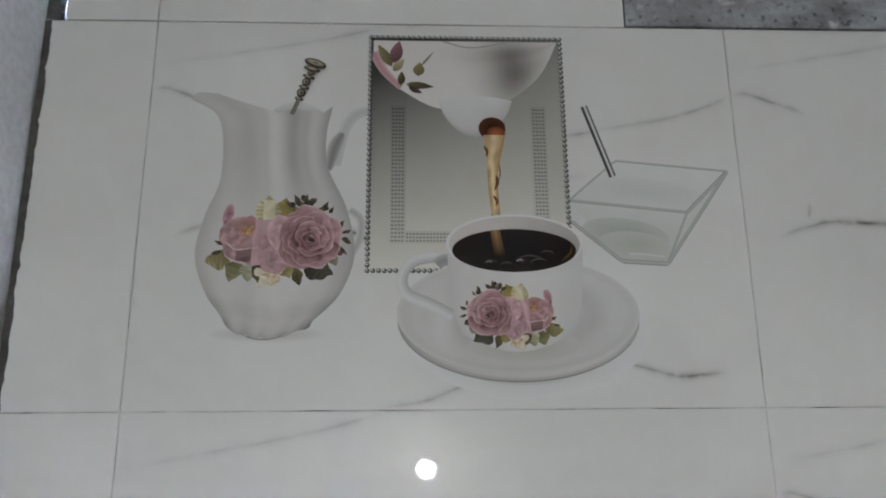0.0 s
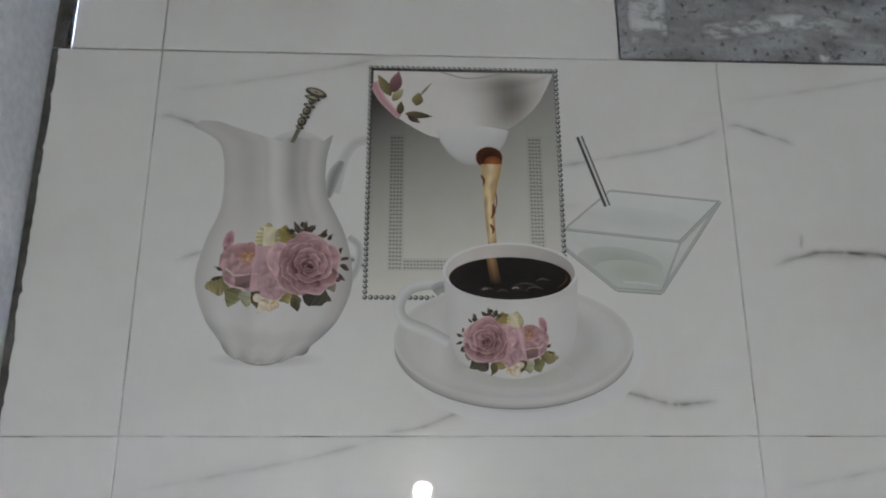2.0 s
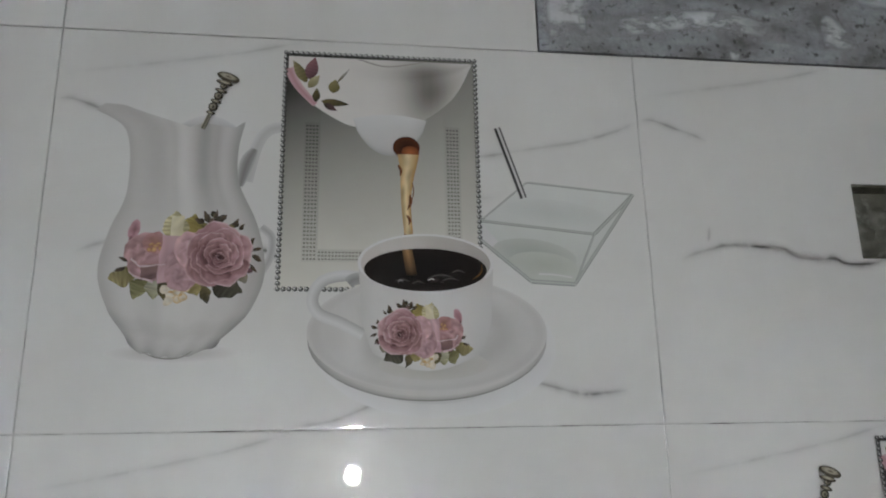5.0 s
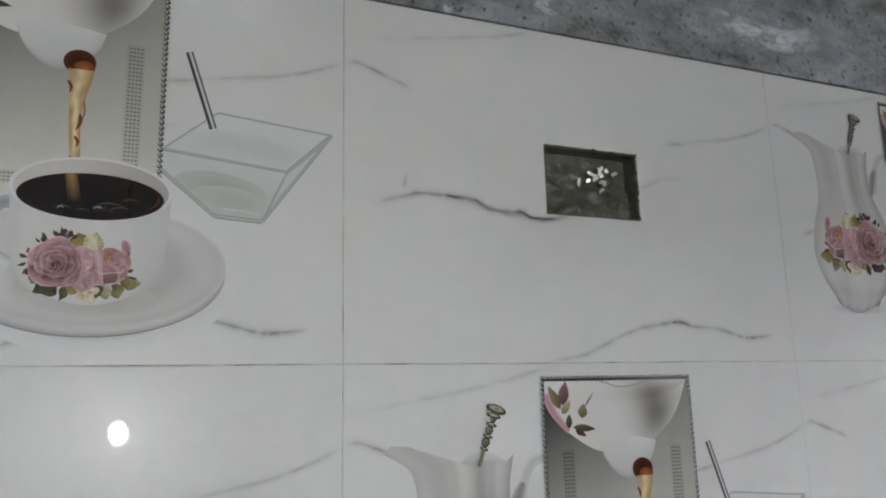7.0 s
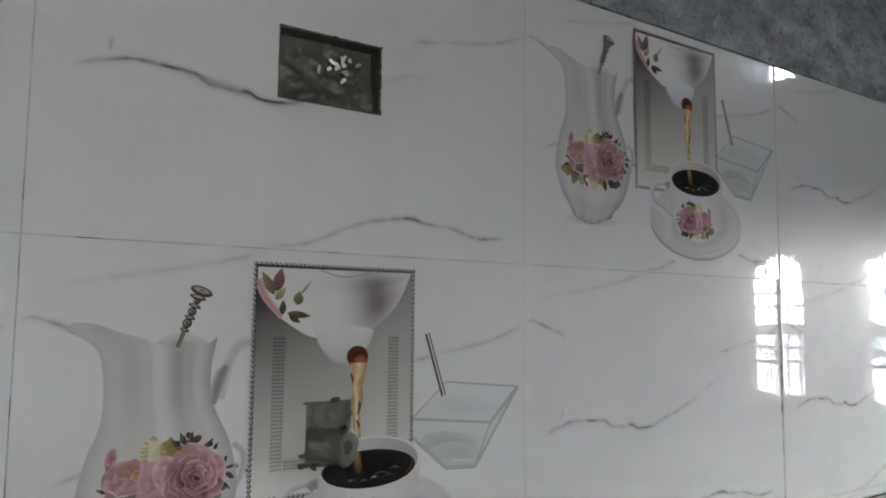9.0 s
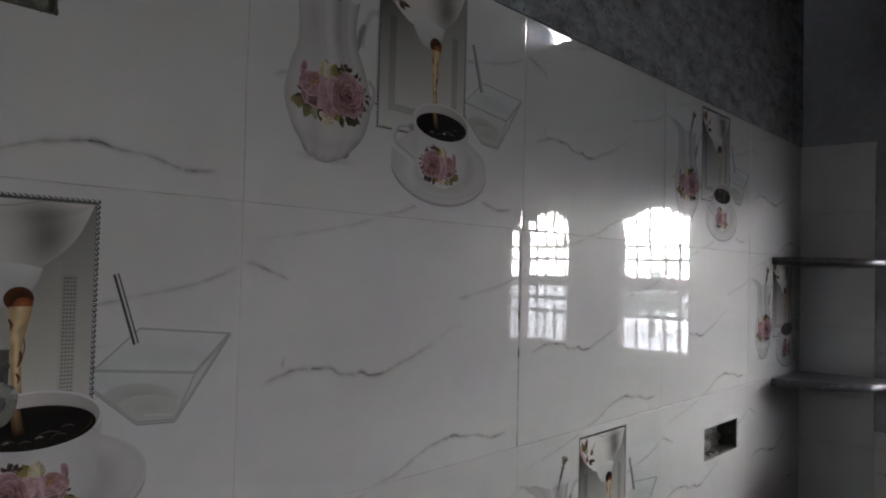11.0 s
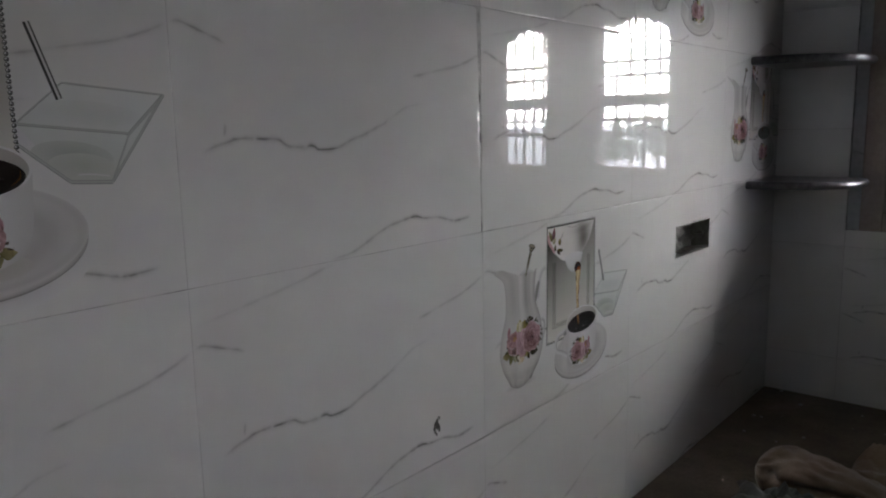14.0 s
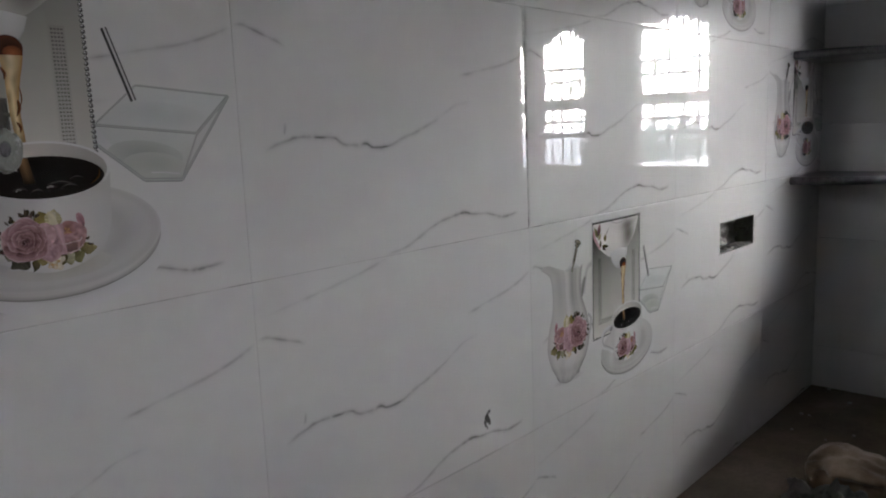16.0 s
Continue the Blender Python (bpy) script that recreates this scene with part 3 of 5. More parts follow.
def bouquet(p, o, k, flip):
    """The bunch of roses printed on the jug and, mirrored, on the cup."""
    p.step, p.warp = 0.5, 0.0022 * k
    at = lambda x, y: (o[0] + flip * k * x, o[1] + k * y)
    ang = lambda a: a if flip > 0 else math.pi - a
    blur = lambda c, f: tuple(x * f + 0.66 * (1 - f) for x in c)
    for x, y, ln, wd, a, c0, c1 in ((-0.0365, -0.0215, 0.021, 0.013, 3.25, OLIVE, (0.46, 0.40, 0.20)), (-0.0385, 0.005, 0.013, 0.006, -2.0, blur(OLIVE, 0.8), MAUVE),
                                    (-0.038, 0.004, 0.011, 0.005, 0.1, OLIVE, DARKLEAF), (-0.0300, -0.0230, 0.018, 0.012, -1.9, (0.20, 0.19, 0.09), (0.34, 0.32, 0.16)),
                                    (-0.0200, -0.0220, 0.019, 0.013, -1.65, (0.55, 0.54, 0.42), (0.40, 0.38, 0.22)), (-0.0135, -0.0225, 0.019, 0.010, -1.5, DARKLEAF, OLIVE),
                                    (0.0185, -0.0280, 0.017, 0.007, -1.25, OLIVE, DARKLEAF), (0.0095, -0.0270, 0.011, 0.010, -1.1, (0.30, 0.25, 0.10), (0.42, 0.36, 0.16)),
                                    (0.0260, -0.0240, 0.026, 0.018, -0.42, DARKLEAF, (0.12, 0.115, 0.085)), (0.0500, -0.0115, 0.010, 0.008, -1.2, OLIVE, blur(OLIVE, 0.6)),
                                    (0.0035, 0.0150, 0.022, 0.017, 1.30, (0.44, 0.36, 0.12), (0.34, 0.28, 0.10)), (-0.0060, 0.0150, 0.023, 0.017, 1.62, (0.60, 0.54, 0.30), CREAM)):
        p.leaf(at(x * 0.94, y + (0.006 if y < -0.015 else 0.0)), k * ln * 1.05, k * wd * 1.25, ang(a), c0, c1)
    for x, y, r, c0 in ((0.0130, 0.0310, 0.0030, DARKLEAF), (0.0180, 0.0340, 0.0034, (0.16, 0.13, 0.11)), (0.0230, 0.0370, 0.0028, DARKLEAF), (0.0225, 0.0305, 0.0040, (0.22, 0.15, 0.14)),
                        (0.0280, 0.0330, 0.0032, DARKLEAF), (0.0310, 0.0355, 0.0022, (0.14, 0.12, 0.10)), (0.0160, 0.0275, 0.0028, OLIVE), (0.0280, 0.0285, 0.0030, (0.2, 0.13, 0.13)),
                        (0.0415, 0.0280, 0.0030, DARKLEAF), (0.0385, 0.0265, 0.0026, OLIVE), (0.0565, -0.0080, 0.0026, DARKLEAF), (0.0545, -0.0105, 0.0024, MAUVE), (0.0550, 0.0070, 0.0022, blur(ROSE, 0.6))):
        p.disc(at(x, y), k * r, k * r * 0.9, c0, tuple(0.75 * q for q in c0), 7, x * 300)
    p.ribbon([at(0.0180, 0.0250), at(0.0200, 0.0300), at(0.0235, 0.0370)], k * 0.0008, [DARKLEAF, OLIVE], 3)
    p.disc(at(-0.0385, 0.0225), k * 0.0046, k * 0.0085, ROSE, PINK, 12, flip * -0.25)
    p.disc(at(-0.0405, 0.0150), k * 0.0018, k * 0.0030, MAUVE, ROSE, 8)
    # the half-open second rose, crossed by darker and paler bands
    def petal(s, q):
        v = 0.86 + 0.30 * noise.noise(Vector((7 * s + 2 * q, 4 * q, 6))) + 0.16 * math.sin(9 * q + 5 * math.sin(6.28 * s))
        v *= 0.93
        return (0.56 * v, 0.345 * v, 0.35 * v)
    p.grid(lambda s, q: at(-0.0240 + 0.0208 * q * math.cos(6.2832 * s) * (1 + 0.07 * math.sin(18.85 * s)), 0.0005 + 0.0205 * q * math.sin(6.2832 * s)), petal, 40, 12)
    p.disc(at(-0.0215, 0.0120), k * 0.0100, k * 0.0095, (0.30, 0.16, 0.13), (0.48, 0.27, 0.27), 16)
    for x, y in ((-0.0235, 0.0100), (-0.0205, 0.0085), (-0.0220, 0.0060), (-0.0190, 0.0115), (-0.0250, 0.0065), (-0.0175, 0.0065)):
        p.disc(at(x, y), k * 0.0022, k * 0.0018, AMBER, (0.36, 0.18, 0.13), 7)
    p.grid(lambda s, r: at(-0.0315 + 0.0135 * s + 0.0015 * r, -0.0200 + 0.0130 * r + 0.002 * s), lambda s, r: (0.15 + 0.14 * r, 0.095 + 0.085 * r, 0.09 + 0.085 * r), 3, 4)
    p.grid(lambda s, r: at(-0.0290 + 0.0120 * s + 0.0010 * r, -0.0060 + 0.0085 * r), lambda s, r: (0.38 + 0.12 * r, 0.22 + 0.09 * r, 0.22 + 0.10 * r), 3, 3)
    p.grid(lambda s, r: at(-0.0180 + 0.0135 * s + 0.002 * r, -0.0215 + 0.0400 * r), lambda s, r: (0.53 + 0.04 * s, 0.34 + 0.05 * s, 0.37 + 0.05 * s), 3, 5)
    p.ribbon([at(-0.0390, -0.0010), at(-0.0330, -0.0065), at(-0.0200, -0.0075), at(-0.0060, -0.0050)], k * 0.0012, [(0.70, 0.58, 0.58), (0.60, 0.42, 0.44)], 4)
    p.ribbon([at(-0.0400, -0.0120), at(-0.0320, -0.0170), at(-0.0210, -0.0200)], k * 0.0018, [(0.68, 0.54, 0.55), (0.50, 0.32, 0.34)], 4)
    p.grid(lambda s, r: at(-0.0100 + 0.0100 * s, 0.0180 + 0.0170 * r), lambda s, r: (0.66, 0.62 - 0.02 * s, 0.46 - 0.05 * s), 2, 3)
    for x, y in ((-0.0110, -0.0270), (-0.0070, -0.0310), (-0.0060, -0.0260), (-0.0010, -0.0290), (-0.0010, -0.0345), (0.0040, -0.0260), (-0.0080, -0.0360), (0.0030, -0.0330)):
        p.disc(at(x, y), k * 0.0042, k * 0.0036, (0.72, 0.68, 0.60), (0.60, 0.44, 0.24) if x > -0.005 else (0.66, 0.58, 0.44), 9)
    for x, y in ((-0.0060, -0.0285), (0.0010, -0.0310), (-0.0030, -0.0255)):
        p.disc(at(x, y), k * 0.0016, k * 0.0014, AMBER, (0.5, 0.3, 0.12), 7)
    # big lower petals, then the full rose
    for x, y, rx, ry, v0 in ((0.0020, -0.0090, 0.0150, 0.0190, 0.80), (-0.0010, -0.0160, 0.0105, 0.0110, 0.92), (0.0060, 0.0070, 0.0125, 0.0150, 1.12)):
        p.grid(lambda s, q: at(x + rx * q * math.cos(6.2832 * s), y + ry * q * math.sin(6.2832 * s)),
               lambda s, q: tuple(c * v0 * (0.74 + 0.30 * q + 0.28 * noise.noise(Vector((3 * q * math.cos(6.2832 * s) + x * 99, 3 * q * math.sin(6.2832 * s), 4)))) for c in (0.54, 0.345, 0.365)), 24, 7)
    for x, y, a, ln in ((0.0545, 0.0105, 1.2, 0.0085), (0.0565, 0.0065, 0.5, 0.0080), (0.0560, 0.0010, -0.3, 0.0085), (0.0545, -0.0055, -0.9, 0.0080), (0.0400, 0.0265, 1.1, 0.0085), (0.0440, 0.0240, 0.6, 0.0075), (0.0190, 0.0300, 1.9, 0.0100), (0.0245, 0.0310, 1.4, 0.0105), (0.0150, 0.0285, 2.4, 0.0085), (0.0290, 0.0300, 0.9, 0.0090), (-0.0420, -0.0050, 2.6, 0.0080), (-0.0430, -0.0100, 3.3, 0.0085)):
        p.leaf(at(x, y), k * ln, k * ln * 0.42, ang(a), DARKLEAF, (0.17, 0.125, 0.09))
    rose(p, at(0.0287, 0.0020), k * 0.0268, flip)
    p.warp = 0.0


JL = ((0.046, 0.074), (0.056, 0.0675), (0.062, 0.0660), (0.069, 0.0610), (0.083, 0.051), (0.110, 0.042), (0.140, 0.047), (0.171, 0.057), (0.217, 0.053), (0.233, 0.030), (0.240, 0.024))
JR = ((0.046, 0.112), (0.056, 0.1250), (0.062, 0.1280), (0.069, 0.1360), (0.083, 0.148), (0.110, 0.157), (0.145, 0.151), (0.178, 0.136), (0.205, 0.134), (0.227, 0.138), (0.240, 0.138))


def smooth_at(knots, v):
    xs, ys = zip(*knots)
    fine = spline([(a, b_, 0) for a, b_ in zip(xs, ys)], 6)
    return float(np.interp(v, [q.x for q in fine], [q.y for q in fine]))


def art_jug():
    p = Print(12)
    # soft printed contact shade and handles first, body on top
    p.disc((0.097, 0.053), 0.046, 0.007, grey(0.48, 0.02), grey(0.735, 0.01))
    p.ribbon([(0.1660, 0.225), (0.155, 0.221), (0.147, 0.208), (0.141, 0.180)], 0.009, [grey(0.70), grey(0.55), grey(0.62)])
    p.ribbon([(0.146, 0.206), (0.1405, 0.194), (0.1365, 0.176)], lambda s: 0.011 * math.sin(math.pi * (0.12 + 0.80 * s)) ** 0.7, [grey(0.58), grey(0.36, 0.02), grey(0.26, 0.02), grey(0.34), grey(0.60)])
    p.ribbon([(0.153, 0.145), (0.161, 0.137), (0.160, 0.122), (0.154, 0.110)], 0.006, [grey(0.66), grey(0.45), grey(0.6)])
    top = lambda s: float(np.interp(s, (0, 0.10, 0.22, 0.42, 0.55, 0.68, 0.80, 0.92, 1), (0.233, 0.239, 0.238, 0.227, 0.222, 0.226, 0.224, 0.222, 0.228)))
    bot = lambda s: 0.0590 - 0.0095 * math.sin(math.pi * s) ** 0.6 + 0.0012 * math.cos(9 * math.pi * s)
    p.grid(lambda s, r: (0.088 + 0.046 * s, 0.222 + 0.010 * math.sin(math.pi * s) * r), lambda s, r: grey(0.52 + 0.16 * r), 10, 2)

    def pos(s, r):
        v = bot(s) + (top(s) - bot(s)) * r
        l, rr = smooth_at(JL, v), smooth_at(JR, v)
        return (l + (rr - l) * s, v)

    def col(s, r):
        base = 0.635 - 0.10 * max(0, abs(s - 0.47) - 0.3) * 3 - 0.07 * math.exp(-((s - 0.0) / 0.05) ** 2) - 0.13 * math.exp(-((s - 1.0) / 0.03) ** 2)
        neck = max(0.0, min(1.0, (r - 0.42) * 3))
        base -= neck * (0.22 * math.exp(-((s - 0.68) / 0.09) ** 2) + 0.10 * math.exp(-((s - 0.80) / 0.04) ** 2) + 0.13 * math.exp(-((s - 0.24) / 0.15) ** 2) + 0.10 * math.exp(-((s - 0.96) / 0.05) ** 2) + 0.05 * math.exp(-((s - 0.42) / 0.03) ** 2))
        base -= (1 - neck) * (0.05 * math.cos(8 * math.pi * s) * max(0, 0.35 - r) * 2 + 0.14 * max(0, 0.16 - r) * 4 + 0.06 * math.exp(-((r - 0.10) / 0.03) ** 2) + 0.14 * math.exp(-(r / 0.025) ** 2))
        base += 0.05 * math.exp(-((s - 0.5) / 0.07) ** 2)
        base -= (1 - neck) * (0.08 * math.exp(-((s - 0.93) / 0.07) ** 2) + 0.02 * math.exp(-((s - 0.05) / 0.06) ** 2))
        base -= 0.05 * math.exp(-((s - 0.33) / 0.05) ** 2) * max(0.0, 1 - abs(r - 0.2) * 4)
        return grey(base, 0.022)

    p.grid(pos, col, 40, 34)
    p.ribbon([(0.076, 0.0545), (0.084, 0.0505), (0.094, 0.0490), (0.104, 0.0505), (0.111, 0.0555)], lambda s: 0.0011 * math.sin(math.pi * s) ** 0.5, [grey(0.34, 0.03), grey(0.24, 0.06)], 3)
    bouquet(p, (0.0985, 0.1212), 0.88, 1)
    p.step = 1.0
    # the ornate spoon handle that stands in it: turned knops and openwork loops
    BRASS, SHADOW = (0.46, 0.43, 0.34), (0.055, 0.05, 0.04)
    p.ribbon([(0.1070, 0.2205), (0.1095, 0.2265), (0.1115, 0.2320)], 0.0034, [SHADOW, (0.34, 0.32, 0.25), SHADOW, (0.5, 0.47, 0.38)])
    for x, y, rx, ry in ((0.1122, 0.2335, 0.0036, 0.0016), (0.1138, 0.2385, 0.0036, 0.0040), (0.1157, 0.2430, 0.0044, 0.0017), (0.1172, 0.2475, 0.0034, 0.0036), (0.1190, 0.2518, 0.0050, 0.0018), (0.1208, 0.2560, 0.0030, 0.0030)):
        p.disc((x, y), rx, ry, SHADOW, SHADOW, 12, -0.35)
        p.disc((x - 0.0004, y + 0.0003), rx * 0.68, ry * 0.62, BRASS, (0.20, 0.18, 0.14), 10, -0.35)
        if ry > 0.0025:
            p.disc((x, y), rx * 0.30, ry * 0.38, SHADOW, (0.10, 0.09, 0.07), 8)
    p.disc((0.1212, 0.2585), 0.0066, 0.0021, SHADOW, SHADOW, 14, -0.3)
    p.disc((0.1210, 0.2590), 0.0052, 0.0012, (0.56, 0.52, 0.42), (0.2, 0.18, 0.13), 12, -0.3)
    p.disc((0.1238, 0.2632), 0.0090, 0.0038, SHADOW, (0.09, 0.08, 0.06), 16, -0.35)
    p.disc((0.1236, 0.2640), 0.0072, 0.0022, (0.60, 0.56, 0.46), (0.22, 0.2, 0.15), 14, -0.35)
    p.disc((0.1240, 0.2637), 0.0030, 0.0010, (0.12, 0.11, 0.08), (0.34, 0.31, 0.24), 10, -0.35)
    return p.mesh("printed_jug")


def art_frame():
    p = Print(34)
    u0, u1, v0, v1 = 0.1665, 0.3155, 0.0985, 0.2870
    def shade(s, r):
        v = min(0.74, max(0.055, 0.76 - 0.83 * r ** 0.9 * (1 - 0.40 * s)))
        return (v, v * 0.985, v * 0.905)

    p.grid(lambda s, r: (u0 + (u1 - u0) * s, v0 + (v1 - v0) * r), shade, 14, 16)
    inner = lambda s, r: tuple(min(0.75, 1.04 * x + 0.015) for x in shade(0.18 + 0.62 * s, 0.16 + 0.6 * r))
    p.grid(lambda s, r: (0.1945 + 0.0945 * s, 0.1290 + 0.110 * r), inner, 8, 8)
    for a, b_, c, d in ((0.1825, 0.1940, 0.1190, 0.2290), (0.2905, 0.3020, 0.1190, 0.2290), (0.1945, 0.2900, 0.1190, 0.1285)):
        p.grid(lambda s, r: (a + (b_ - a) * s, c + (d - c) * r), lambda s, r: tuple(0.90 * x for x in shade((a + (b_ - a) * s - u0) / (u1 - u0), (c + (d - c) * r - v0) / (v1 - v0))), 3, 8)
    p.level += p.step
    for k in range(36):
        for c in range(4):
            v = 0.1205 + 0.0030 * k
            for base in (0.1835, 0.2915):
                u = base + 0.0025 * c
                d = tuple(0.40 * x for x in shade((u - u0) / (u1 - u0), (v - v0) / (v1 - v0)))
                p.face([(u, v), (u + 0.0016, v), (u + 0.0016, v + 0.0013), (u, v + 0.0013)], d)
    for k in range(38):
        for c in range(3):
            u, v = 0.1945 + 0.0025 * k, 0.1205 + 0.0026 * c
            d = tuple(0.40 * x for x in shade((u - u0) / (u1 - u0), (v - v0) / (v1 - v0)))
            p.face([(u, v), (u + 0.0016, v), (u + 0.0016, v + 0.0012), (u, v + 0.0012)], d)
    # the pouring pot, cut off by the frame
    low = ((0.1685, 0.272), (0.181, 0.250), (0.208, 0.231), (0.225, 0.226), (0.250, 0.225), (0.274, 0.234), (0.296, 0.252), (0.307, 0.270), (0.313, 0.284))
    pot = lambda s, r: (0.1685 + 0.1445 * s, smooth_at(low, 0.1685 + 0.1445 * s) * (1 - r) + 0.2845 * r)

    def potcol(s, r):
        d = 0.72 - 0.52 * math.exp(-(((s - 0.79 + 0.06 * r) / 0.15) ** 2 + ((r - 0.45) / 0.62) ** 2)) - 0.12 * math.exp(-((r - 0.8) / 0.12) ** 2) * min(1, max(0, s - 0.3) * 3)
        return grey(max(0.13, d), 0.03 + 0.10 * max(0.0, 0.6 - d))

    p.grid(pot, potcol, 26, 12)
    p.ribbon([(0.1690, 0.2740), (0.1765, 0.2590), (0.1900, 0.2440)], lambda s: 0.008 - 0.003 * s, [(0.60, 0.40, 0.42), (0.50, 0.28, 0.31), (0.66, 0.50, 0.50)])
    p.ribbon([(0.222, 0.2845), (0.245, 0.2790), (0.275, 0.2845)], 0.0012, [grey(0.3, 0.05), grey(0.45, 0.05)])
    for x, y, ln, wd, a, c0, c1 in ((0.183, 0.262, 0.022, 0.008, 2.1, OLIVE, (0.36, 0.32, 0.18)), (0.1845, 0.265, 0.020, 0.010, 1.35, MAUVE, (0.40, 0.20, 0.22)),
                                    (0.184, 0.258, 0.014, 0.007, 0.9, (0.3, 0.27, 0.14), CREAM), (0.190, 0.246, 0.012, 0.006, 1.5, DARKLEAF, OLIVE),
                                    (0.194, 0.247, 0.022, 0.006, -0.1, OLIVE, DARKLEAF), (0.196, 0.245, 0.012, 0.005, -0.5, DARKLEAF, MAUVE),
                                    (0.203, 0.254, 0.012, 0.009, 1.4, OLIVE, (0.38, 0.33, 0.16)), (0.206, 0.263, 0.016, 0.002, 0.9, OLIVE, grey(0.5))):
        p.leaf((x, y), ln, wd, a, c0, c1)
    spo = lambda s, r: (0.219 + 0.057 * s, (0.2335 + 0.004 * math.sin(math.pi * s)) * r + (1 - r) * (0.2335 - 0.030 * math.sin(math.pi * s) ** 0.6))
    p.grid(spo, lambda s, r: grey(0.71 - 0.20 * (1 - r) * (0.4 + 0.6 * s) - 0.14 * math.exp(-(r / 0.10) ** 2) - 0.12 * max(0, s - 0.8) * 5 * r), 18, 8)
    p.disc((0.2600, 0.2105), 0.0105, 0.0092, (0.035, 0.018, 0.012), (0.10, 0.035, 0.02), 20)
    p.disc((0.2630, 0.2065), 0.0070, 0.0055, (0.42, 0.14, 0.05), (0.16, 0.05, 0.025), 16)
    amber = lambda s, r: tuple(max(0.05, (c - m * abs(s - 0.45)) * (1.0 + 0.5 * noise.noise(Vector((2.5 * s, 9 * r, 1))))) for c, m in ((0.76, 0.58), (0.63, 0.70), (0.38, 0.52)))
    p.grid(lambda s, r: (0.2605 + 0.001 * math.sin(8 * r) + (s - 0.5) * float(np.interp(r, (0, 0.3, 0.6, 0.8, 1), (0.0070, 0.0066, 0.0075, 0.0105, 0.0165))), 0.116 + 0.089 * r), amber, 8, 40)
    for a, b_, w in (((0.2535, 0.196), (0.2550, 0.187), 0.0022), ((0.2625, 0.172), (0.2605, 0.160), 0.0026), ((0.2600, 0.156), (0.2615, 0.148), 0.0022), ((0.2645, 0.182), (0.2630, 0.165), 0.0010), ((0.2580, 0.142), (0.2590, 0.132), 0.0012)):
        p.ribbon([a, ((a[0] + b_[0]) / 2 + 0.0015, (a[1] + b_[1]) / 2), b_], lambda s: w * math.sin(math.pi * (0.15 + 0.8 * s)), [(0.10, 0.04, 0.02), (0.24, 0.09, 0.04)])
    # the border: a string of small dark beads, each with a glint
    p.level += p.step
    low_, bead = p.level, 0.0019
    for a, b_ in (((u0, v0), (u1, v0)), ((u1, v0), (u1, v1)), ((u1, v1), (u0, v1)), ((u0, v1), (u0, v0))):
        a, b_ = Vector(a), Vector(b_)
        n = round((b_ - a).length / 0.0041)
        for k in range(n):
            c = a + (b_ - a) * (k / n)
            for lift, rad, off, tint in ((0, bead, 0.0, grey(0.045)), (1, bead * 0.72, 0.0002, grey(0.20)), (2, bead * 0.36, 0.0005, grey(0.72))):
                p.level = low_ + lift
                p.face([(c.x - off + rad * math.cos(math.pi * q / 4), c.y + off + rad * math.sin(math.pi * q / 4)) for q in range(8)], tint)
    return p.mesh("printed_picture")


